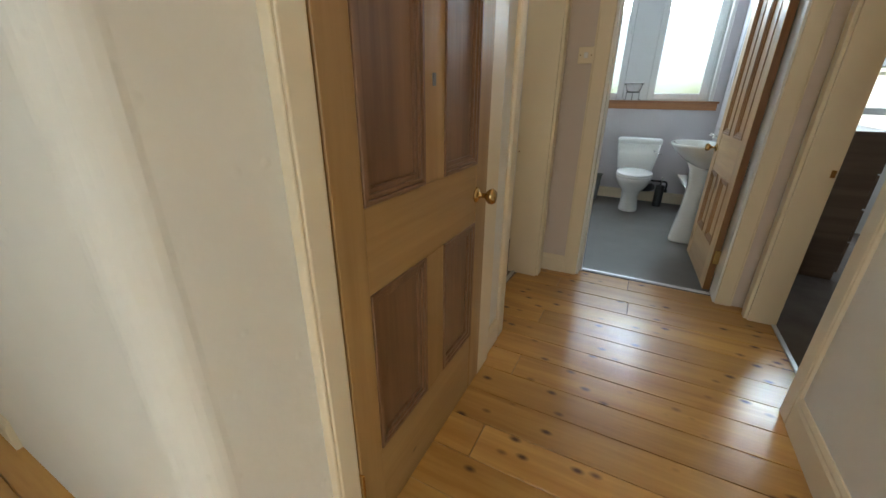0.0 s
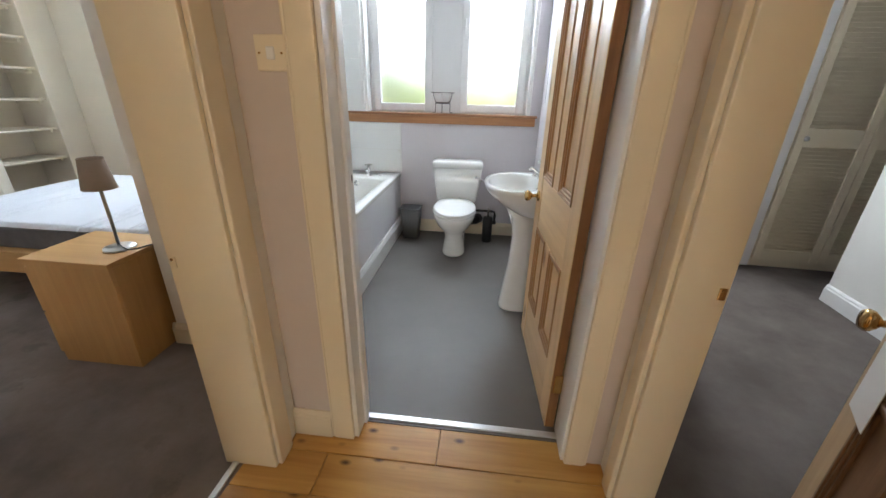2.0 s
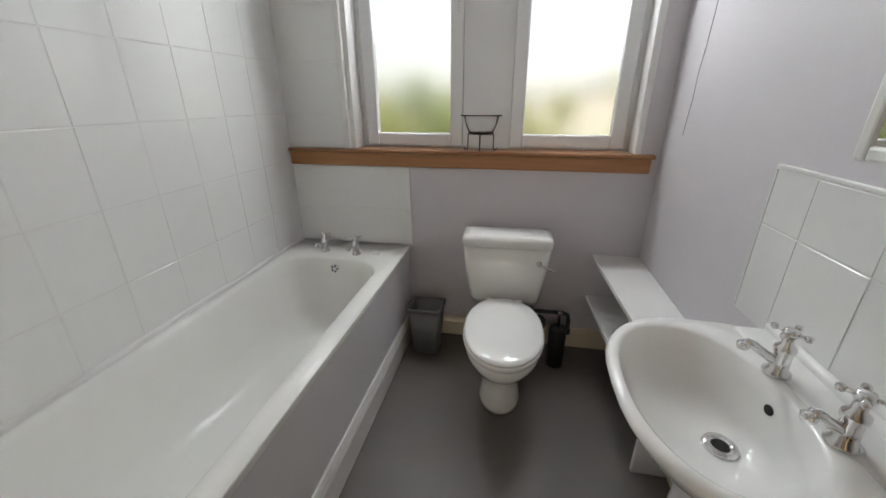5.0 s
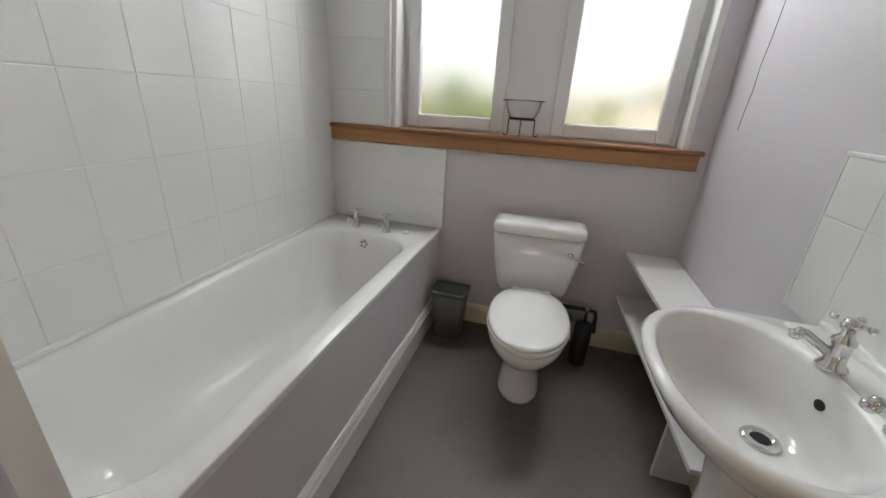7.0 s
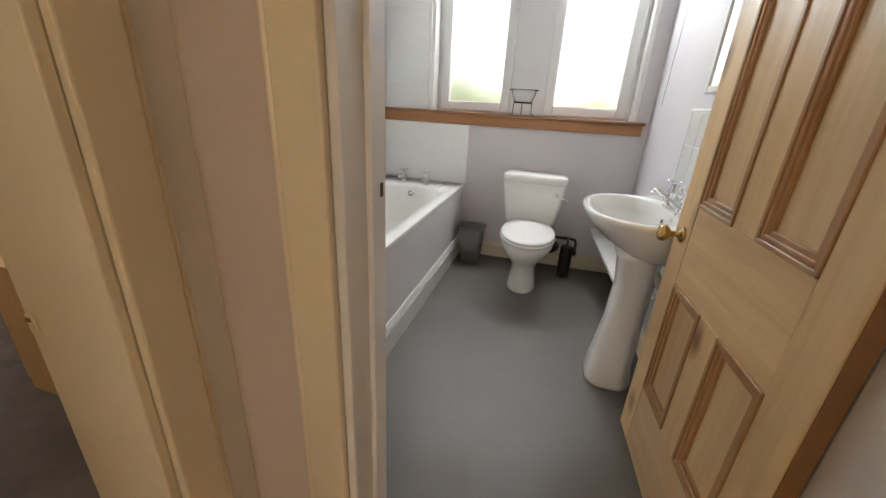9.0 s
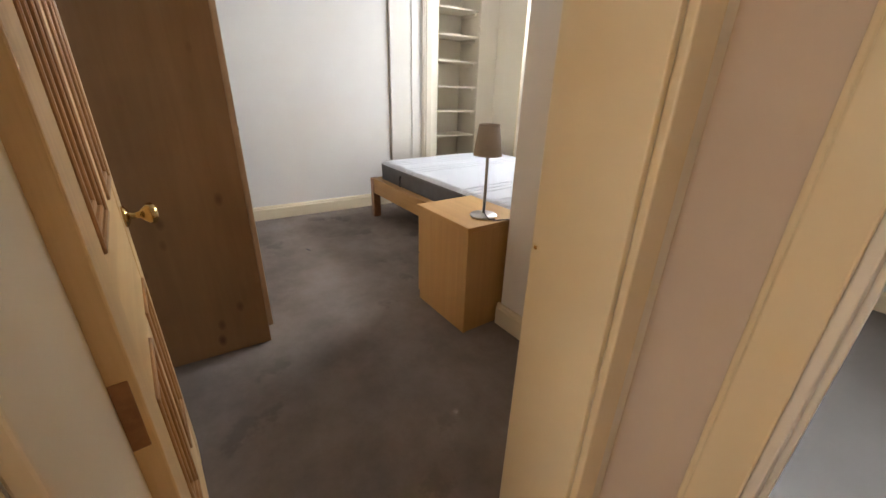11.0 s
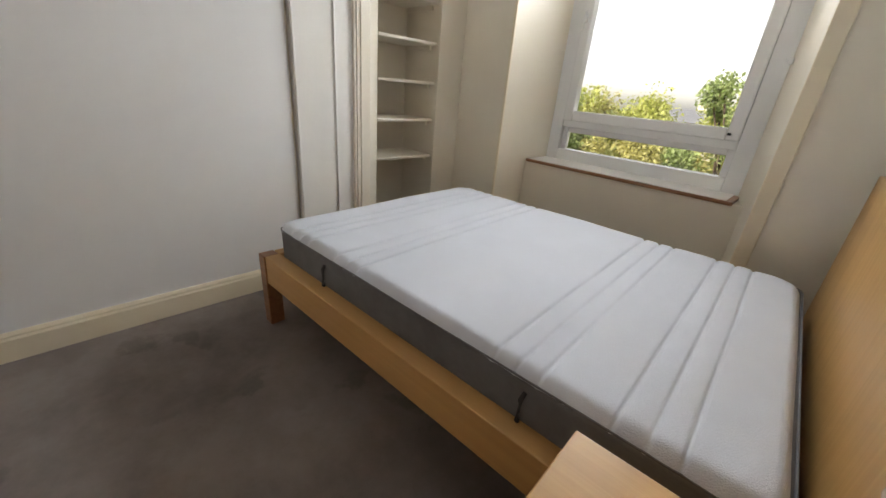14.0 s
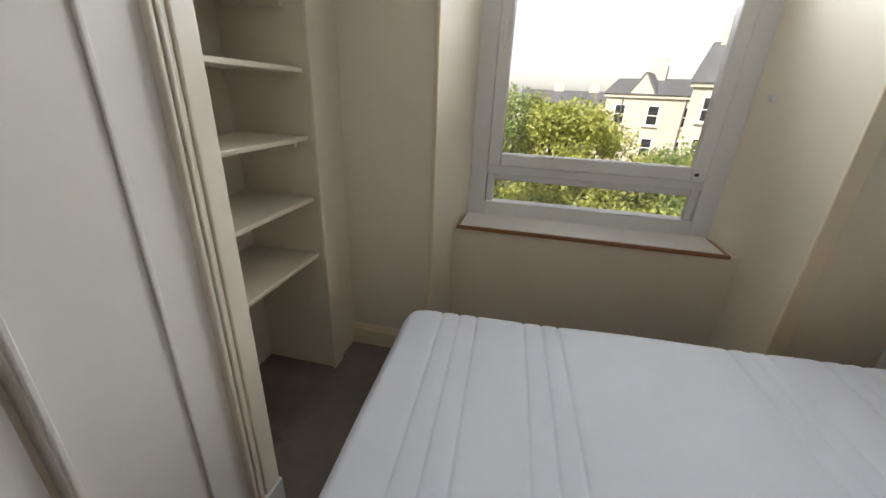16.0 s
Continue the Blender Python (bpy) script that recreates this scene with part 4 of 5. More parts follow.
part("lever_arm", tube([(0.165, -0.195, 0.62), (0.18, -0.203, 0.616), (0.225, -0.206, 0.600), (0.24, -0.204, 0.597)], 0.006, 8), M["chrome"], lv, "", True)

pp = thing("waste_pipe", "black plastic pipe along the wall beside the toilet", "pipe", W)
part("pipe", tube([(0.17, 5.12, 0.27), (0.22, 5.14, 0.27), (0.40, 5.145, 0.268), (0.43, 5.14, 0.262), (0.436, 5.13, 0.235), (0.434, 5.12, 0.17)], 0.0115, 10), M["black"], pp, "", True)
part("joint", lathe([(0.017, 0), (0.017, 0.03)], 12, m=pose(0.434, 5.122, 0.15)), M["black"], pp, "", True)
part("outlet_bend", tube([(0.12, 5.06, 0.19), (0.19, 5.07, 0.19), (0.25, 5.10, 0.19), (0.28, 5.16, 0.19)], 0.045, 12), M["black"], pp, "", True)
part("stop_tap", box(0.205, 0.245, 5.10, 5.15, 0.25, 0.295, 0.008), M["black"], pp)

bn = thing("waste_bin", "grey plastic waste bin beside the bath", "waste bin", W @ pose(-0.365, 5.045, 0) @ Matrix.Diagonal((1.1, 1.1, 1.15, 1)))
part("body", loft([rrect(0, 0, 0.066, 0.055, 0.02, 0.0), rrect(0, 0, 0.085, 0.072, 0.02, 0.255), rrect(0, 0, 0.080, 0.067, 0.02, 0.255), rrect(0, 0, 0.062, 0.05, 0.02, 0.01)], True), M["grey_plastic"], bn, "", True)
rimb = loft([rrect(0, 0, 0.086, 0.073, 0.02, 0.246), rrect(0, 0, 0.091, 0.078, 0.022, 0.25), rrect(0, 0, 0.091, 0.078, 0.022, 0.262), rrect(0, 0, 0.079, 0.066, 0.02, 0.262), rrect(0, 0, 0.079, 0.066, 0.02, 0.25)], False, False)
part("rim", rimb, M["grey_plastic"], bn, "", True)
br = thing("toilet_brush", "black toilet brush in a round holder", "toilet brush", W @ pose(0.37, 5.03, 0))
part("holder", lathe([(0, 0), (0.043, 0), (0.046, 0.01), (0.046, 0.235), (0.040, 0.245), (0.02, 0.25), (0, 0.25)], 24), M["black"], br, "", True)
part("handle", lathe([(0, 0.24), (0.008, 0.24), (0.008, 0.32), (0.012, 0.33), (0.012, 0.335), (0, 0.34)], 12), M["chrome"], br, "chrome brush handle", True)

# boxed shelves along the right wall
for z, y0 in ((0.583, 4.18), (0.332, 4.13)):
    sh = thing("shelf", "white painted low shelf board along the bathroom wall", "shelf", W, "low bathroom shelves")
    bm = box(0.528, 0.768, y0, 5.228, z, z + 0.020, 0.003)
    for v in bm.verts:
        if v.co.x < 0.6:   # the front edge is cut out of square
            v.co.x += 0.055 * (5.228 - v.co.y)
    part("board", bm, M["trim_white"], sh)
sh = thing("shelf_support", "white painted upright under the low shelves", "shelf support", W)
part("upright", box(0.62, 0.765, 4.4, 4.42, 0.0, 0.583, 0.002), M["trim_white"], sh)

# ---- basin ----
ba = thing("wash_basin", "white ceramic wash basin on a flared pedestal", "wash basin", W @ pose(0.768, 3.905, 0, 0, 0, 0))


def basin_ring(x0, hw, z, n=44, back=-0.0, k=2.6):
    """A D-shaped ring: flat against the wall at x = back, bulging out to x = x0."""
    r = []
    for i in range(n):
        a = 2 * math.pi * i / n
        c, s = math.cos(a), math.sin(a)
        xm = (x0 + back) / 2
        hxx = (back - x0) / 2
        q = 2.1 if c < 0 else 5.0
        r.append((xm + math.copysign(abs(c) ** (2 / q), c) * hxx, math.copysign(abs(s) ** (2 / k), s) * hw, z))
    return r


def bowl_ring(cx, hx, hw, z, n=44, k=2.2):
    r = []
    for i in range(n):
        a = 2 * math.pi * i / n
        c, s = math.cos(a), math.sin(a)
        r.append((cx + math.copysign(abs(c) ** (2 / k), c) * hx, math.copysign(abs(s) ** (2 / k), s) * hw, z))
    return r


BZ = 0.842
part("bowl", loft([basin_ring(-0.20, 0.11, BZ - 0.20, back=-0.05), basin_ring(-0.26, 0.15, BZ - 0.18, back=-0.02), basin_ring(-0.36, 0.225, BZ - 0.115), basin_ring(-0.425, 0.268, BZ - 0.055), basin_ring(-0.446, 0.284, BZ - 0.022), basin_ring(-0.45, 0.287, BZ - 0.010), basin_ring(-0.443, 0.281, BZ - 0.001),
                   bowl_ring(-0.272, 0.158, 0.245, BZ), bowl_ring(-0.272, 0.150, 0.237, BZ - 0.006), bowl_ring(-0.268, 0.138, 0.215, BZ - 0.055), bowl_ring(-0.25, 0.112, 0.16, BZ - 0.115), bowl_ring(-0.22, 0.07, 0.085, BZ - 0.142), bowl_ring(-0.208, 0.03, 0.032, BZ - 0.148)], True), M["ceramic"], ba, "", True)
part("back_ledge", box(-0.10, 0.0, -0.268, 0.268, BZ - 0.05, BZ + 0.006, 0.012, None, 3), M["ceramic"], ba, "", True)
part("upstand", box(-0.03, 0.0, -0.27, 0.27, BZ - 0.02, BZ + 0.022, 0.01, None, 3), M["ceramic"], ba, "", True)


def ped_ring(cx, hx, hy, z):
    return rrect(cx, 0, hx, hy, min(hx, hy) * 0.75, z, 8)


part("pedestal", loft([ped_ring(-0.20, 0.105, 0.115, 0.0), ped_ring(-0.20, 0.105, 0.115, 0.02), ped_ring(-0.20, 0.092, 0.10, 0.12), ped_ring(-0.185, 0.078, 0.082, 0.32), ped_ring(-0.18, 0.075, 0.078, 0.50), ped_ring(-0.185, 0.085, 0.088, 0.62), ped_ring(-0.19, 0.11, 0.115, 0.68)], True), M["ceramic"], ba, "", True)
part("waste", lathe([(0, 0.002), (0.018, 0.003), (0.02, 0.007), (0.033, 0.006), (0.036, 0), (0, 0)], 22, m=pose(-0.208, 0, BZ - 0.147)), M["chrome"], ba, "chrome plug hole", True)
part("waste_hole", lathe([(0, 0), (0.017, 0), (0.017, 0.0015), (0, 0.0015)], 16, m=pose(-0.208, 0, BZ - 0.1435)), M["black"], ba)
part("overflow", lathe([(0, 0), (0.010, 0), (0.010, 0.002), (0, 0.003)], 14, m=pose(-0.131, 0.02, BZ - 0.05, 0, -78), sy=1.3), M["black"], ba)
for dy in (-0.105, 0.076):
    tap(W @ pose(0.664, 3.905 + dy, BZ + 0.005, 0, 0, -82 if dy < 0 else -98), "chrome cross-head tap on the basin", "basin taps", 1.0)

bp2 = thing("basin_pipes", "white and black waste pipes behind the basin pedestal", "pipe", W)
part("trap", tube([(0.62, 3.86, 0.63), (0.66, 3.85, 0.56), (0.70, 3.85, 0.50), (0.74, 3.85, 0.52), (0.768, 3.85, 0.54)], 0.02, 10), M["trim_white"], bp2, "", True)
for y in (3.80, 3.98):
    part("supply_pipe", tube([(0.72, y, 0.80), (0.725, y, 0.5), (0.74, y + 0.01, 0.2), (0.74, y + 0.01, 0.0)], 0.008, 8), M["black"], bp2, "", True)
vg = thing("wall_vent", "small striped ventilation grille behind the bathroom door", "vent", W @ pose(0.769, 3.22, 0.74))
part("frame", box(-0.012, 0, -0.09, 0.09, -0.07, 0.07, 0.003), M["trim_white"], vg)
for k in range(6):
    part("slot", box(-0.014, -0.011, -0.075, 0.075, -0.058 + 0.022 * k, -0.048 + 0.022 * k), M["black"], vg)
ck = thing("plaster_crack", "fine crack line in the bathroom wall plaster", "crack", W)
part("crack", tube([(0.7695, 5.02, 1.25), (0.7695, 5.012, 1.33), (0.7695, 5.0, 1.40), (0.7695, 5.004, 1.48), (0.7695, 4.985, 1.58), (0.7695, 4.97, 1.75), (0.7695, 4.975, 1.95)], 0.0014, 4), M["grey_plastic"], ck)
# mirror cabinet and soap dish
mi = thing("mirror", "white-framed wall mirror above the basin", "mirror", W @ pose(0.768, 0, 0))
part("frame", merge(bmesh.new(), frame_bars(3.42, 4.045, 1.288, 1.95, 0.0, 0.075, 0.028), pose(0, 0, 0, 0, 0, 90)), M["trim_white"], mi)
part("mirror_glass", box(-0.069, -0.065, 3.446, 4.019, 1.314, 1.924), M["mirror"], mi, "silvered mirror glass")
part("back_box", box(-0.063, 0, 3.43, 4.036, 1.296, 1.94), M["trim_white"], mi)
so = thing("soap_dish", "clear glass bowl on a black wire stand on the sill", "soap dish", W @ pose(-0.105, 5.262, 1.141))
part("bowl", lathe([(0.0, 0.086), (0.058, 0.086), (0.066, 0.090), (0.082, 0.130), (0.092, 0.170), (0.108, 0.172), (0.108, 0.177), (0.088, 0.176), (0.077, 0.132), (0.061, 0.096), (0.054, 0.092), (0.0, 0.092)], 32, sy=0.62), M["glass"], so, "clear glass bowl", True)
part("ring", tube([(0.066 * math.cos(radians(a)), 0.043 * math.sin(radians(a)), 0.084) for a in range(0, 361, 20)], 0.0032, 6), M["black"], so, "black wire ring", True)
for a in (180, 270, 360):
    c, s2 = math.cos(radians(a)), math.sin(radians(a))
    part("leg", tube([(0.066 * c, 0.043 * s2, 0.084), (0.067 * c, 0.044 * s2, 0.06), (0.067 * c, 0.044 * s2, 0.012), (0.073 * c, 0.049 * s2, 0.004), (0.083 * c, 0.056 * s2, 0.004), (0.088 * c, 0.06 * s2, 0.014)], 0.0032, 6), M["black"], so, "black wire leg", True)

# ---- bed ----
B = pose(-3.335, 3.322, 0, 0, 0, 3.2) @ pose(3.335, -3.322, 0)
bd = thing("bed", "oak-veneered double bed frame with a tall plain headboard", "bed", B)
part("side_rail", box(-3.36, -1.50, 3.255, 3.325, 0.235, 0.375, 0.004), M["oak_x"], bd)
part("side_rail", box(-3.36, -1.50, 4.67, 4.74, 0.235, 0.375, 0.004), M["oak_x"], bd)
part("foot_rail", box(-3.415, -3.36, 3.325, 4.67, 0.215, 0.372, 0.004), M["oak"], bd)
for y in (3.25, 4.675):
    part("foot_leg", box(-3.42, -3.36, y, y + 0.07, 0.0, 0.374, 0.004), M["sill_wood"], bd, "darker reddish wooden leg")
part("headboard", box(-1.415, -1.365, 3.385, 4.92, 0.0, 0.985, 0.004), M["oak"], bd, "plain oak-veneered headboard panel", m=B.inverted() @ W)
part("slat_base", box(-3.355, -1.505, 3.33, 4.668, 0.26, 0.30), M["oak_x"], bd)
ms = thing("mattress", "bare white quilted mattress with dark grey sides", "mattress", B)


def mattress_top():
    """The quilted cover: a grid with stitched grooves across it, a soft rounded edge and broad dents."""
    x0, x1, y0, y1 = -3.365, -1.515, 3.318, 4.67
    nx, ny = 430, 56
    bm = bmesh.new()
    grooves = [-3.215, -3.145, -3.075, -2.885, -2.815, -2.75, -2.13, -2.06, -1.995, -1.815, -1.745, -1.68]
    rows = []
    for i in range(nx + 1):
        row = []
        x = x0 + (x1 - x0) * i / nx
        for j in range(ny + 1):
            y = y0 + (y1 - y0) * j / ny
            e = min(x - x0, x1 - x, y - y0, y1 - y)
            drop = 0.028 * (1 - min(1, e / 0.035)) ** 2.2
            g = 0.0
            for gx in grooves:
                wob = gx + 0.0004 * math.sin(y * 9 + gx * 13)
                g += 0.008 * math.exp(-((x - wob) / 0.0048) ** 2) + 0.0028 * math.exp(-((x - wob) / 0.018) ** 2)
            z = 0.537 - drop - g * min(1, e / 0.04 + 0.4) + 0.006 * noise.noise(Vector((x * 2.2, y * 2.2, 0)))
            cxn = 0.028 * max(0, 1 - math.hypot(min(x - x0, x1 - x), min(y - y0, y1 - y)) / 0.09)
            z -= cxn * 0.5
            # round the plan's corners
            rc, px, py = 0.07, x, y
            mx, my = (x0 + x1) / 2, (y0 + y1) / 2
            u = (abs(x - mx) - ((x1 - x0) / 2 - rc)) / rc
            v = (abs(y - my) - ((y1 - y0) / 2 - rc)) / rc
            if u > 0 and v > 0:
                px = mx + math.copysign((x1 - x0) / 2 - rc + rc * u * math.sqrt(1 - v * v / 2), x - mx)
                py = my + math.copysign((y1 - y0) / 2 - rc + rc * v * math.sqrt(1 - u * u / 2), y - my)
            row.append(bm.verts.new((px, py, z)))
        rows.append(row)
    for i in range(nx):
        for j in range(ny):
            bm.faces.new((rows[i][j], rows[i + 1][j], rows[i + 1][j + 1], rows[i][j + 1]))
    return bm


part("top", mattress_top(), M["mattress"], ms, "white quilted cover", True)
part("side", loft([rrect(-2.43, 3.994, 0.914, 0.662, 0.05, 0.302), rrect(-2.43, 3.994, 0.920, 0.669, 0.05, 0.315), rrect(-2.43, 3.994, 0.924, 0.674, 0.06, 0.49), rrect(-2.43, 3.994, 0.922, 0.672, 0.06, 0.508)], True), M["grey_fabric"], ms, "dark grey fabric border", True)
part("piping", tube([(*p[:2], 0.508) for p in rrect(-2.43, 3.994, 0.924, 0.674, 0.06, 0.0)] + [(*rrect(-2.43, 3.994, 0.924, 0.674, 0.06, 0.0)[0][:2], 0.508)], 0.003, 6), M["grey_fabric"], ms, "", True)
for x in (-2.95, -2.02):
    hdl = tube([(x, 3.322, 0.47), (x - 0.004, 3.312, 0.45), (x - 0.004, 3.312, 0.38), (x, 3.322, 0.36)], 0.007, 6)
    part("handle", hdl, M["black"], ms, "dark fabric carry handle", True)

# ---- bedside cabinet and lamp ----
ns = thing("bedside_cabinet", "oak-veneered bedside cabinet with two drawers", "bedside cabinet", pose(-1.607, 3.105, 0, 0, 0, 3.0))
part("top", box(-0.232, 0.228, -0.192, 0.19, 0.553, 0.578, 0.003), M["oak_x"], ns)
for y in (-0.188, 0.17):
    part("side_panel", box(-0.205, 0.226, y, y + 0.018, 0.0, 0.553, 0.002), M["oak"], ns)
part("back_panel", box(0.208, 0.222, -0.17, 0.17, 0.0, 0.55), M["oak"], ns)
for z0, z1 in ((0.05, 0.285), (0.295, 0.535)):
    part("drawer", box(-0.224, -0.205, -0.186, 0.186, z0, z1, 0.003), M["oak"], ns)
part("base", box(-0.20, 0.2, -0.165, 0.165, 0.0, 0.05), M["oak"], ns)
lp = thing("table_lamp", "steel table lamp with a tapered taupe fabric shade", "table lamp", pose(-1.492, 3.105, 0.578))
part("base", lathe([(0, 0), (0.067, 0), (0.069, 0.004), (0.066, 0.010), (0.045, 0.014), (0.014, 0.017), (0, 0.018)], 36), M["steel"], lp, "round brushed steel base", True)
part("stem", lathe([(0, 0.012), (0.0075, 0.012), (0.0075, 0.315), (0.012, 0.32), (0.012, 0.345), (0, 0.345)], 14), M["steel"], lp, "brushed steel stem", True)
sh = part("shade", lathe([(0.0665, 0.302), (0.067, 0.304), (0.047, 0.441), (0.0455, 0.441), (0.065, 0.304)], 40, close=False), M["shade"], lp, "tapered taupe fabric shade", True)
part("shade_rim", tube([(0.0472 * math.cos(radians(a)), 0.0472 * math.sin(radians(a)), 0.4405) for a in range(0, 361, 12)], 0.003, 6), M["shade"], sh, "", True)
part("shade_rim", tube([(0.0667 * math.cos(radians(a)), 0.0667 * math.sin(radians(a)), 0.304) for a in range(0, 361, 12)], 0.003, 6), M["shade"], sh, "", True)
part("shade_seam", tube([(-0.0355, -0.0573, 0.304), (-0.0248, -0.0408, 0.4405)], 0.0018, 6), M["shade"], sh, "", True)
part("shade_carrier", box(-0.060, 0.060, -0.003, 0.003, 0.333, 0.338, 0.001), M["steel"], lp)
part("cable", tube([(0.005, -0.004, 0.03), (0.02, -0.014, 0.03), (0.045, -0.022, 0.018), (0.075, -0.022, 0.006), (0.095, 0.01, 0.004), (0.110, 0.06, 0.004), (0.122, 0.10, 0.0), (0.126, 0.13, -0.03), (0.13, 0.15, -0.2), (0.13, 0.15, -0.5)], 0.003, 6), M["black"], lp, "thin black cable", True)

# ---- wardrobe ----
wd = thing("wardrobe", "tall brown pine wardrobe with mirrored doors", "wardrobe", I)
wx0, wx1, wy0, wy1, wh = -3.035, -1.79, 1.50, 2.07, 2.0
part("side_panel", box(wx1 - 0.02, wx1, wy0, wy1, 0, wh, 0.003), M["wardrobe"], wd)
part("side_panel", box(wx0, wx0 + 0.02, wy0, wy1, 0, wh, 0.003), M["wardrobe"], wd)
part("back_panel", box(wx0 + 0.02, wx1 - 0.02, wy0, wy0 + 0.01, 0, wh), M["wardrobe"], wd)
part("top", box(wx0 - 0.02, wx1 + 0.02, wy0, wy1 + 0.03, wh, wh + 0.03, 0.006), M["wardrobe"], wd)
lightpine = wood("light_pine", (0.60, 0.41, 0.25), (0.46, 0.285, 0.155), 0.4, 2, 7, 0.8, rand=0.06)
part("plinth", box(wx0 + 0.02, wx1 - 0.02, wy1 - 0.02, wy1, 0, 0.08, 0.003), lightpine, wd)
for k, (a, b, mir) in enumerate(((wx0 + 0.003, wx0 + 0.415, False), (wx0 + 0.418, wx0 + 0.827, True), (wx0 + 0.83, wx1 - 0.003, False))):
    d = part("door", frame_bars(a, b, 0.085, wh - 0.005, wy1, wy1 + 0.022, 0.085, 0.004), lightpine, wd)
    part("mirror_glass" if mir else "panel", box(a + 0.08, b - 0.08, wy1 + 0.006, wy1 + 0.012, 0.165, wh - 0.085), M["mirror"] if mir else lightpine, d)
    bm = frame_bars(a + 0.078, b - 0.078, 0.163, wh - 0.083, wy1 + 0.012, wy1 + 0.021, 0.014, 0.003)
    part("bead", bm, M["wardrobe"], d)
    kx = b - 0.04 if k == 0 else a + 0.04
    part("knob", lathe([(0, 0), (0.011, 0), (0.011, 0.003), (0.005, 0.006), (0.005, 0.016), (0.012, 0.02), (0.012, 0.026), (0, 0.03)], 14, m=pose(kx, wy1 + 0.022, 0.965, -90)), M["black"], d, "small dark metal knob", True)

# ---- press shelves ----
for z in (0.64, 0.91, 1.17, 1.43, 1.68, 1.93):
    sh = thing("shelf", "cream painted shelf in the wall press", "shelf", I, "press shelves")
    part("board", box(-4.275, -3.928, 4.278, 4.788, z, z + 0.019, 0.004), M["reveal"], sh)
    part("batten", box(-4.27, -3.985, 4.768, 4.788, z - 0.03, z, 0.003), M["reveal"], sh)

sm = thing("wire_clip", "small dark scrap lying on the carpet", "scrap", pose(-2.834, 2.496, 0.003, 0, 0, 25))
part("scrap", box(-0.022, 0.022, -0.005, 0.005, -0.002, 0.004, 0.002), M["black"], sm)
hk = thing("blind_cord_hook", "small white cord hook on the window reveal", "hook", pose(-1.98, 5.43, 1.42))
part("hook", box(-0.02, 0.0, -0.012, 0.012, -0.015, 0.015, 0.004), M["upvc"], hk)
part("peg", tube([(-0.02, 0, 0), (-0.032, 0, 0.002), (-0.034, 0, 0.012)], 0.004, 6), M["upvc"], hk)

# ---- second bedroom's things ----
ch = thing("chest_of_drawers", "dark brown chest of drawers with white knobs", "chest of drawers", I)
part("carcass", box(1.02, 1.42, 3.58, 4.40, 0.0, 0.985, 0.004), M["brown"], ch)
part("top", box(1.01, 1.445, 3.572, 4.41, 0.985, 1.005, 0.004), M["brown"], ch)
for z in (0.06, 0.29, 0.52, 0.75):
    d = part("drawer", box(1.42, 1.437, 3.59, 4.39, z, z + 0.22, 0.003), M["brown"], ch)
    for y in (3.72, 4.26):
        part("knob", lathe([(0, 0), (0.008, 0), (0.008, 0.012), (0.017, 0.018), (0.017, 0.026), (0, 0.03)], 14, m=pose(1.437, y, z + 0.16, 0, 90)), M["trim_white"], d, "white round knob", True)
cl = thing("louvred_closet", "cream louvred double closet doors", "closet", I)
for x0 in (2.50, 2.985):
    d = part("door", box(x0, x0 + 0.055, 4.985, 5.015, 0.07, 2.1, 0.003), M["trim"], cl)
    part("stile", box(x0 + 0.425, x0 + 0.48, 4.985, 5.015, 0.07, 2.1, 0.003), M["trim"], d)
    for z0, z1 in ((0.07, 0.16), (1.0, 1.13), (2.02, 2.1)):
        part("rail", box(x0 + 0.055, x0 + 0.425, 4.987, 5.013, z0, z1, 0.002), M["trim"], d)
    slat = None
    for z0, z1 in ((0.16, 1.0), (1.13, 2.02)):
        n = int((z1 - z0) / 0.029)
        for i in range(n):
            z = z0 + (i + 0.5) * (z1 - z0) / n
            if slat is None:
                slat = part("slat", box(-0.186, 0.186, -0.017, 0.017, -0.003, 0.003, 0.0015, None, 1), M["trim"], d)
                so2 = slat
            else:
                so2 = slat.copy()
                scene.collection.objects.link(so2)
                so2.parent = d
            so2.matrix_basis = pose(x0 + 0.24, 5.0, z, -60)
    part("knob", lathe([(0, 0), (0.007, 0), (0.007, 0.012), (0.018, 0.018), (0.018, 0.026), (0, 0.03)], 14, m=pose(x0 + 0.05 if x0 < 2.7 else x0 + 0.43, 4.985, 1.06, 90)), M["trim_white"], d, "", True)
part("back", box(2.49, 3.5, 5.016, 5.028, 0, 2.1), M["trim"], cl)

# ---- outside ----
stone = mat("pale_stone", (0.58, 0.54, 0.48), 0.85, color2=(0.42, 0.38, 0.33), scale=1.2, bump=0.4, bscale=6)
redstone = mat("red_sandstone", (0.34, 0.135, 0.095), 0.85, color2=(0.22, 0.08, 0.06), scale=1.5, bump=0.4, bscale=8)
slate = mat("slate", (0.13, 0.135, 0.15), 0.6, color2=(0.085, 0.09, 0.10), scale=1.5, bump=0.3, bscale=12)
dark_glass = mat("dark_window_glass", (0.03, 0.035, 0.04), 0.08, var=0.3, scale=2)
bark = mat("bark", (0.12, 0.09, 0.06), 0.9, var=0.4, scale=12, bump=0.6, bscale=40)
grass_m = mat("grass", (0.10, 0.13, 0.035), 0.95, color2=(0.06, 0.085, 0.02), scale=0.3)
GZ = -8.6
setting("ground", box(-400, 400, 5.9, 700, GZ - 0.5, GZ), grass_m, "grassy back court and distant land", I)


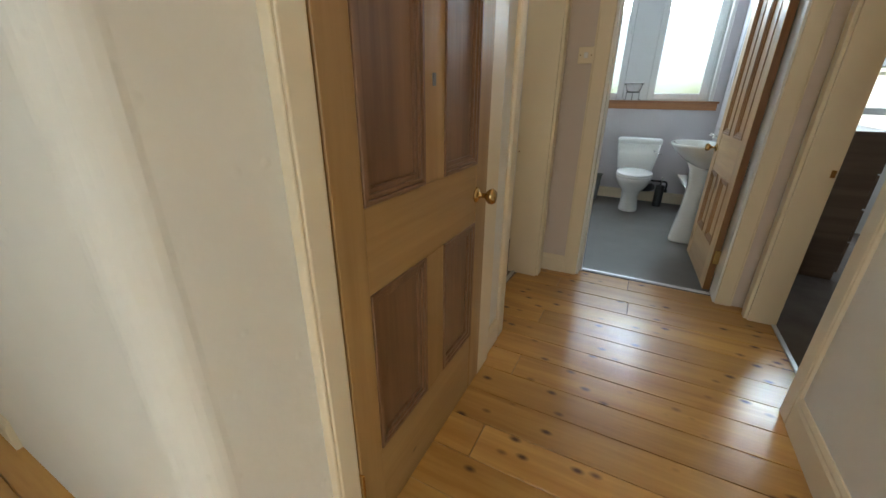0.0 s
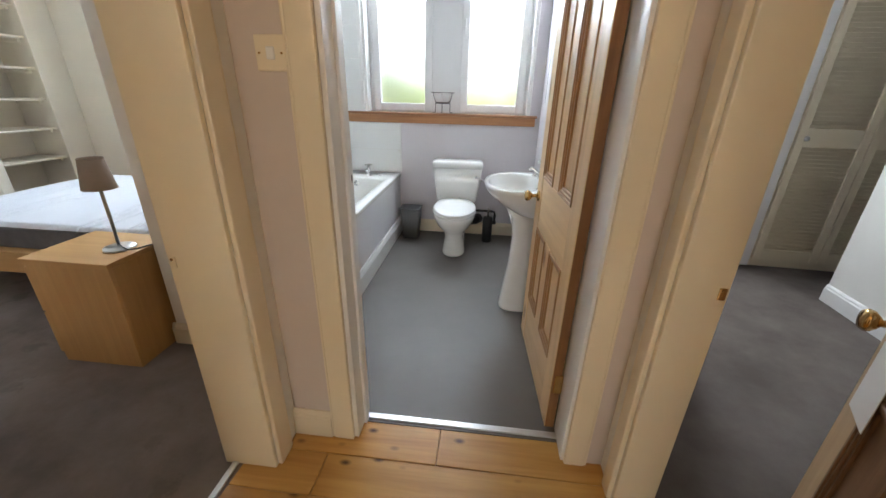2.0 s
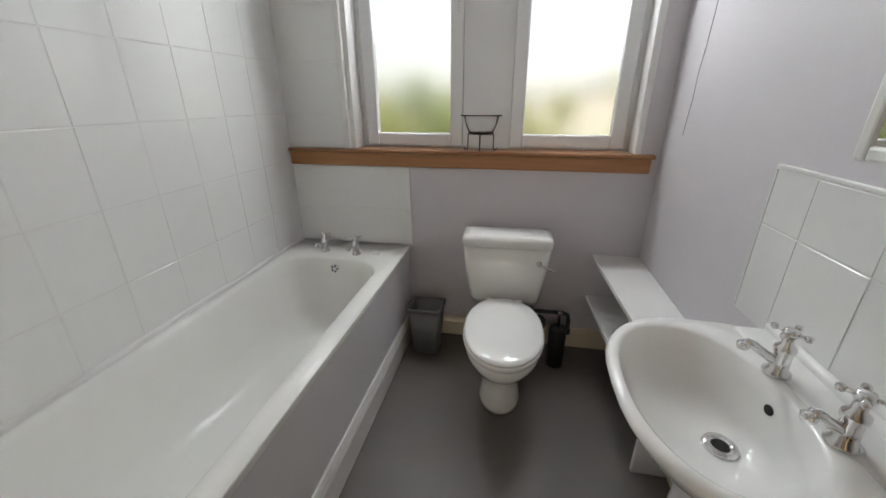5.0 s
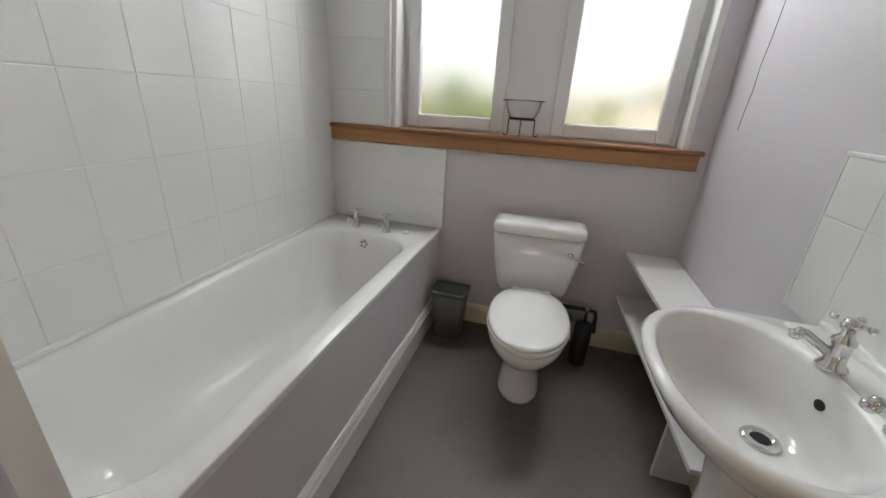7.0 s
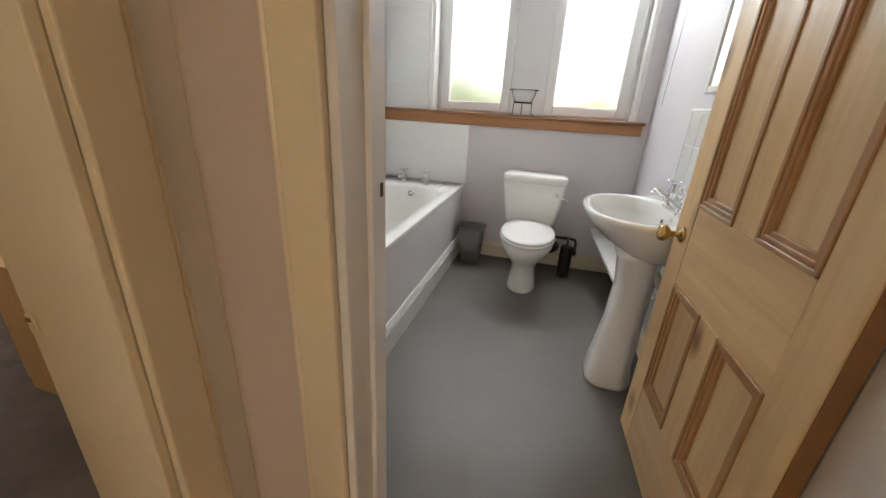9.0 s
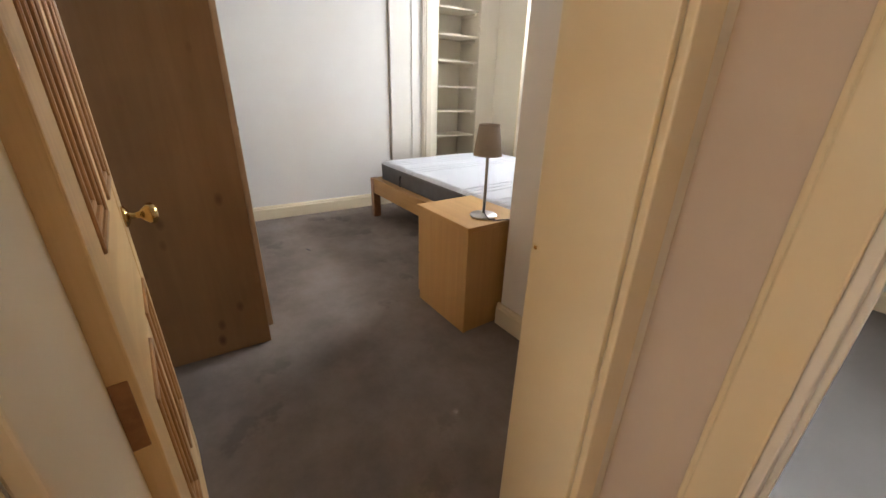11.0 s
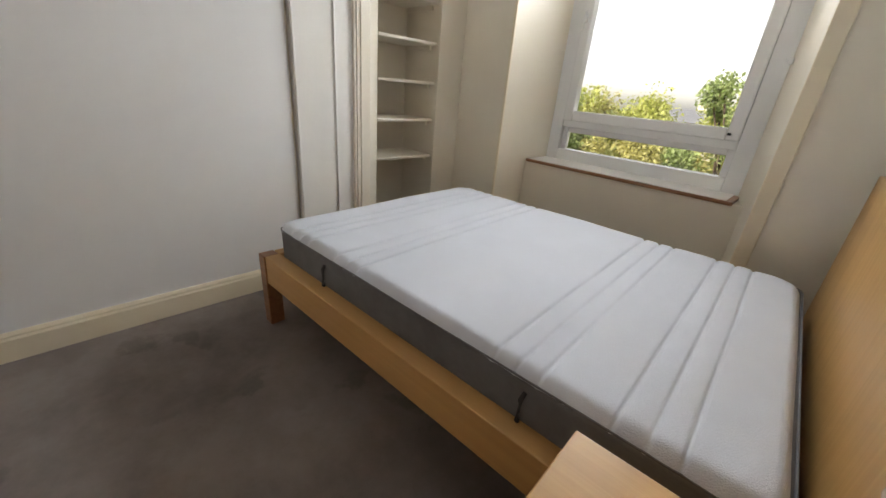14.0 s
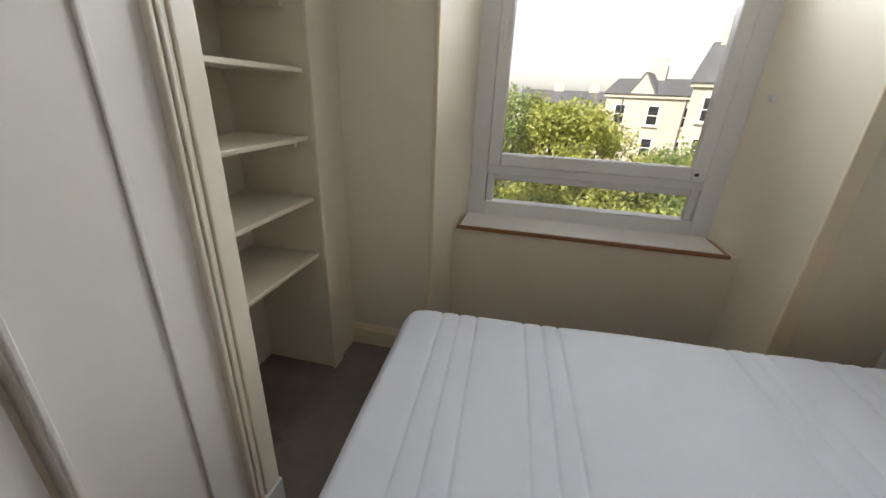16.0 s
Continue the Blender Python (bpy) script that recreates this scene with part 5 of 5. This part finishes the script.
def leaf_mat(name, a, b):
    m = mat(name, a, 0.55, color2=b, scale=0.6, rand=0.0)
    nt = m.node_tree
    bs = nt.nodes["Principled BSDF"]
    g = nt.nodes.new("ShaderNodeNewGeometry")
    hs = nt.nodes.new("ShaderNodeHueSaturation")
    mr = nt.nodes.new("ShaderNodeMapRange")
    mr.inputs["To Min"].default_value, mr.inputs["To Max"].default_value = 0.75, 1.35
    nt.links.new(g.outputs["Random Per Island"], mr.inputs["Value"])
    nt.links.new(mr.outputs["Result"], hs.inputs["Value"])
    src = bs.inputs["Base Color"].links[0].from_socket
    nt.links.new(src, hs.inputs["Color"])
    nt.links.new(hs.outputs["Color"], bs.inputs["Base Color"])
    tr = nt.nodes.new("ShaderNodeBsdfTranslucent")
    nt.links.new(hs.outputs["Color"], tr.inputs["Color"])
    ad = nt.nodes.new("ShaderNodeMixShader")
    ad.inputs["Fac"].default_value = 0.5
    nt.links.new(bs.outputs["BSDF"], ad.inputs[1])
    nt.links.new(tr.outputs["BSDF"], ad.inputs[2])
    nt.links.new(ad.outputs["Shader"], nt.nodes["Material Output"].inputs["Surface"])
    return m


LEAF = [leaf_mat("leaf_yellow_green", (0.46, 0.48, 0.14), (0.34, 0.38, 0.10)), leaf_mat("leaf_green", (0.31, 0.38, 0.15), (0.21, 0.28, 0.10)), leaf_mat("leaf_olive", (0.48, 0.44, 0.17), (0.34, 0.34, 0.12))]


def tree(x, y, top, width, kind, seed, leaves=9000, size=0.165, label="leafy green broadleaf tree in the back court"):
    """A tapered trunk, limbs that fork up into the crown, and single leaf cards gathered in clumps with gaps between."""
    rnd = random.Random(seed)
    t = thing("tree", label, "tree", pose(x, y, GZ), "trees in the back court")
    h = top - GZ
    bm = tube([(0, 0, 0), (0.05, 0, h * 0.25), (-0.1, 0.1, h * 0.5), (0.05, 0, h * 0.8)], 0.16, 8)
    for v in bm.verts:
        k = 1 - 0.75 * v.co.z / (h * 0.8)
        v.co.x *= k
        v.co.y *= k
    part("trunk", bm, bark, t, "", True)
    limbs = bmesh.new()
    clumps = []
    for i in range(26):
        a, zz = rnd.uniform(0, 6.283), rnd.uniform(0.42, 0.98)
        r = width / 2 * (1 - ((zz - 0.62) / 0.5) ** 2) ** 0.5 * rnd.uniform(0.45, 1.0) if abs(zz - 0.62) < 0.5 else 0.2
        p = Vector((r * math.cos(a), r * math.sin(a), h * zz))
        q = Vector((0, 0, h * max(0.25, zz - 0.25)))
        tube([q, q.lerp(p, 0.5) + Vector((0, 0, 0.2)), p], 0.035, 5, limbs)
        clumps.append((p, rnd.uniform(0.55, 1.15) * width / 6))
    part("limbs", limbs, bark, t, "", True)
    co, fa = [], []
    for i in range(leaves):
        c, r = clumps[rnd.randrange(len(clumps))]
        d = Vector((rnd.gauss(0, 1), rnd.gauss(0, 1), rnd.gauss(0, 0.8))).normalized() * r * rnd.uniform(0.25, 1.05)
        p = c + d
        s = size * rnd.uniform(0.55, 1.2)
        q = Euler((rnd.uniform(-1.1, 1.1), rnd.uniform(-1.1, 1.1), rnd.uniform(0, 6.28))).to_matrix()
        n = len(co)
        for u in ((-0.5, 0, 0), (0, -0.28, 0.05), (0.5, 0, 0), (0, 0.28, 0.05)):
            co.append(tuple(p + q @ (Vector(u) * s)))
        fa.append((n, n + 1, n + 2, n + 3))
    me = bpy.data.meshes.new("crown")
    me.from_pydata(co, [], fa)
    me.materials.append(LEAF[kind])
    ob = new("crown", me)
    ob.parent = t
    return t


def by_az(az, dist):
    """A place outside, by its bearing from the bedroom window and its distance."""
    return -2.9 + dist * math.sin(radians(az)), 3.3 + dist * math.cos(radians(az))


for k, (az, dist, top, width, kind) in enumerate(((-30, 17, 1.9, 5.5, 1), (-24, 20, 1.5, 6, 0), (-17, 19, 1.3, 6.5, 2), (-10, 21, 1.6, 6.5, 0), (-5.5, 17, 2.3, 4.6, 1), (2.6, 16, 1.25, 5.6, 0), (7.5, 18, 0.2, 5, 0), (12, 17, -0.9, 5.5, 0), (17, 19, -0.7, 5.5, 0), (23, 18, -0.5, 6, 1), (-14, 13, -1.6, 5.5, 1), (-3, 12, -1.6, 5.5, 1), (7, 12, -1.9, 5.5, 0), (-24, 12.5, -1.2, 5, 1), (16, 12.5, -2.2, 5.5, 0), (-36, 22, 1.4, 7, 0), (-42, 20, 1.2, 7, 1))):
    px, py = by_az(az, dist)
    tree(px, py, top, width, kind, 40 + k, 15000, 0.15 if dist < 15 else 0.19)


tree(1.05, 11.2, 1.85, 2.7, 0, 90, 15000, 0.13, "yellow-green tree close outside the bathroom window")


def tenement(m, w, d, eave, ridge, stone_mat, cols, floors, label, chimneys=(0.15, 0.85), gables=()):
    """A stone tenement: walls, a pitched slate roof, chimney stacks with pots, and windows with sills on its near side."""
    t = thing("tenement_house", label, "building", m)
    part("wall", box(-w / 2, w / 2, 0, d, 0, eave, 0.05), stone_mat, t)
    bm = bmesh.new()
    vs = [bm.verts.new(p) for p in ((-w / 2 - 0.3, -0.4, eave), (w / 2 + 0.3, -0.4, eave), (w / 2 + 0.3, d + 0.4, eave), (-w / 2 - 0.3, d + 0.4, eave), (-w / 2 - 0.3, d / 2, ridge), (w / 2 + 0.3, d / 2, ridge))]
    for f in ((0, 1, 5, 4), (2, 3, 4, 5), (0, 4, 3), (1, 2, 5), (3, 2, 1, 0)):
        bm.faces.new([vs[i] for i in f])
    part("roof", bm, slate, t, "grey slate roof")
    part("cornice", box(-w / 2 - 0.2, w / 2 + 0.2, -0.25, 0.0, eave - 0.35, eave - 0.02, 0.04), stone_mat, t)
    for c in chimneys:
        x = -w / 2 + c * w
        s = part("chimney", box(x - 0.9, x + 0.9, d / 2 - 0.45, d / 2 + 0.45, ridge - 1.2, ridge + 1.3, 0.05), stone_mat, t)
        for k in range(4):
            part("chimney_pot", lathe([(0.13, 0), (0.15, 0.05), (0.12, 0.1), (0.11, 0.6), (0.13, 0.62), (0.13, 0.68)], 10, m=pose(x - 0.6 + 0.4 * k, d / 2, ridge + 1.3)), stone_mat, s)
    for c in gables:
        x = -w / 2 + c * w
        bm = bmesh.new()
        lo = [bm.verts.new(p) for p in ((x - 1.5, -0.12, eave - 0.4), (x + 1.5, -0.12, eave - 0.4), (x, -0.12, eave + 2.0))]
        hi = [bm.verts.new((v.co.x, 3.2, v.co.z)) for v in lo]
        for i in range(3):
            bm.faces.new((lo[i], lo[(i + 1) % 3], hi[(i + 1) % 3], hi[i]))
        bm.faces.new(lo[::-1]), bm.faces.new(hi)
        g = part("gable", bm, stone_mat, t, "pale stone wallhead gable")
        for k in (-1, 1):
            cp = box(-0.18, 0.18, -0.2, 3.2, -0.06, 0.1, 0.02)
            bmesh.ops.scale(cp, vec=(8.0, 1, 1), verts=cp.verts[:])
            bmesh.ops.transform(cp, matrix=pose(x + k * 0.77, 0, eave + 0.86, 0, k * 58, 0), verts=cp.verts[:])
            part("gable_roof", cp, slate, g)
        part("drain_pipe", tube([(x - 1.75, -0.15, 0.0), (x - 1.75, -0.15, eave - 0.3)], 0.07, 6), slate, t)
    for i in range(cols):
        x = -w / 2 + (i + 0.5) * w / cols
        for j in range(floors):
            z = eave - 2.9 - j * 3.2
            wn2 = part("window", box(x - 0.52, x + 0.52, -0.02, 0.12, z, z + 1.85), dark_glass, t, "dark sash window")
            bm = frame_bars(x - 0.56, x + 0.56, z - 0.04, z + 1.9, -0.06, 0.05, 0.09, 0.0)
            box(x - 0.5, x + 0.5, -0.055, 0.05, z + 0.88, z + 0.97, 0.0, bm)
            part("window_frame", bm, M["upvc"], wn2)
            part("sill", box(x - 0.75, x + 0.75, -0.2, 0.0, z - 0.22, z - 0.04, 0.02), stone_mat, wn2)
    return t


px, py = by_az(16.5, 46)
tenement(pose(px, py, GZ, 0, 0, -25), 13, 9, 10.7, 12.4, stone, 4, 3, "pale stone tenement with a slate roof, gable and chimneys", (0.28, 0.68), gables=(0.27, 0.72))
px, py = by_az(4.5, 75)
tenement(pose(px, py, GZ, 0, 0, -4), 18, 9, 9.2, 11.4, stone, 5, 3, "far stone tenement row with a slate roof", (0.36, 0.7))
px, py = by_az(-8, 95)
tenement(pose(px, py, GZ, 0, 0, 4), 26, 9, 7.0, 9.6, stone, 7, 3, "far stone tenement row behind the trees", (0.2, 0.5, 0.8))
px, py = by_az(27, 38)
tenement(pose(px, py, GZ, 0, 0, -30), 12, 9, 11.6, 15.0, stone, 4, 3, "pale stone tenement gable with tall chimneys", (0.1, 0.8))
rw = thing("sandstone_wing", "red sandstone wing of the house beside the window", "building", pose(-5.3, 6.0, GZ))
part("wall", box(-7.0, 0.0, 0.0, 3.4, 0.0, 14.5, 0.03), redstone, rw)
for z in (8.5, 11.7):
    wn2 = part("window", box(-0.05, 0.015, 0.9, 1.9, z, z + 1.7), dark_glass, rw)
    part("sill", box(-0.05, 0.16, 0.8, 2.0, z - 0.18, z, 0.02), redstone, wn2)
part("rain_pipe", tube([(0.08, 2.9, 0.0), (0.08, 2.9, 14.0)], 0.06, 8), slate, rw)
setting("wall_outside", wall("x", 5.80, 0.12, -5.3, 5.0, GZ, 0.0), redstone, "red sandstone house wall below the windows", I)

# ---- tiles and boards, piece by piece ----
TILE_W, TILE_H, GAP = 0.2072, 0.2560, 0.0024


def tile_mesh(w, h, t, name):
    me = bpy.data.meshes.new(name)
    bm = box(-w / 2, w / 2, -h / 2, h / 2, 0, t, 0.0018, None, 1)
    bm.to_mesh(me)
    bm.free()
    me.materials.append(M["tile"])
    return me


rt = random.Random(5)


def tiled(name, label, face, u0, u1, z0, z1, uo, zo, axis, sgn, TILE_W=TILE_W, lift=0.003):
    """Wall tiles on a grout bed. axis 'y': on a wall along y at x = face, facing sgn along x; 'x' likewise."""
    if axis == "y":
        a, b = sorted((face, face + sgn * (lift + 0.0038)))
        bed = setting(name, box(a, b, u0, u1, z0, z1), M["grout"], label, W)
    else:
        a, b = sorted((face, face + sgn * (lift + 0.0038)))
        bed = setting(name, box(u0, u1, a, b, z0, z1), M["grout"], label, W)
    cache = {}
    i0, j0 = math.floor((u0 - uo) / TILE_W), math.floor((z0 - zo) / TILE_H)
    for i in range(i0, i0 + int((u1 - u0) / TILE_W) + 3):
        ua, ub = max(u0, uo + i * TILE_W) + GAP / 2, min(u1, uo + (i + 1) * TILE_W) - GAP / 2
        for j in range(j0, j0 + int((z1 - z0) / TILE_H) + 3):
            za, zb = max(z0, zo + j * TILE_H) + GAP / 2, min(z1, zo + (j + 1) * TILE_H) - GAP / 2
            if ub - ua < 0.012 or zb - za < 0.012:
                continue
            key = (round(ub - ua, 4), round(zb - za, 4))
            if key not in cache:
                cache[key] = tile_mesh(*key, 0.005, "tile")
            o = new("tile", cache[key])
            o.parent = bed
            tilt = (rt.uniform(-0.25, 0.25), rt.uniform(-0.25, 0.25))
            u, z = (ua + ub) / 2, (za + zb) / 2
            f = face + sgn * lift
            if axis == "y":
                o.matrix_basis = pose(f, u, z) @ (pose(0, 0, 0, 90, 0, 90) if sgn > 0 else pose(0, 0, 0, 90, 0, -90)) @ pose(0, 0, 0, *tilt)
            else:
                o.matrix_basis = pose(u, f, z) @ pose(0, 0, 0, 90, 0, 0) @ pose(0, 0, 0, *tilt)


tiled("wall_tiles_west", "white glazed wall tiles above the bath", -1.20, 3.397, 5.23, RIM + 0.005, CEIL, 3.928, 1.322, "y", 1)
tiled("wall_tiles_bath_end", "white glazed tiles behind the bath taps", 5.23, -1.19, -0.487, RIM + 0.005, 1.045, -1.19, 0.805, "x", -1, 0.72)
tiled("wall_tiles_window", "white glazed tiles beside the window", 5.23, -1.19, -0.85, 1.142, CEIL, -1.19, 1.322, "x", -1, 0.36)
tiled("wall_tiles_basin", "white glazed splashback tiles behind the basin", 0.77, 3.36, 4.335, 0.82, 1.225, 3.981, 1.078, "y", -1, lift=0.009)
setting("trim", box(0.755, 0.77, 3.36, 4.345, 1.225, 1.236, 0.003), M["trim_white"], "white glazed edging along the top of the splashback", W)
setting("trim", box(0.755, 0.77, 4.335, 4.343, 0.82, 1.225, 0.003), M["trim_white"], "white glazed edging at the end of the splashback", W)

# floor boards of the hall, laid across it
rb = random.Random(11)
ys = [2.46 - 0.162 * k for k in range(29)][::-1] + [2.632, 2.81]
hall_floor = bpy.data.objects["floor_hall"]
for k in range(len(ys) - 1):
    y0, y1 = ys[k] + 0.0012, ys[k + 1] - 0.0012
    if y1 < -2.0:
        continue
    cuts = [-0.555 if ys[k] > 0.2 else -2.4, 0.955]
    if k % 3 == 1:
        cuts.insert(1, -0.23)
    elif k % 5 == 2:
        cuts.insert(1, rb.uniform(0.1, 0.5))
    if k == len(ys) - 2:
        cuts = [-0.395, 0.20, 0.85]
    for x0, x1 in zip(cuts, cuts[1:]):
        o = part("plank", box(x0 + 0.001, x1 - 0.001, y0, y1, -0.022, rb.uniform(-0.0012, 0.0), 0.0022, None, 1), M["boards"], hall_floor)
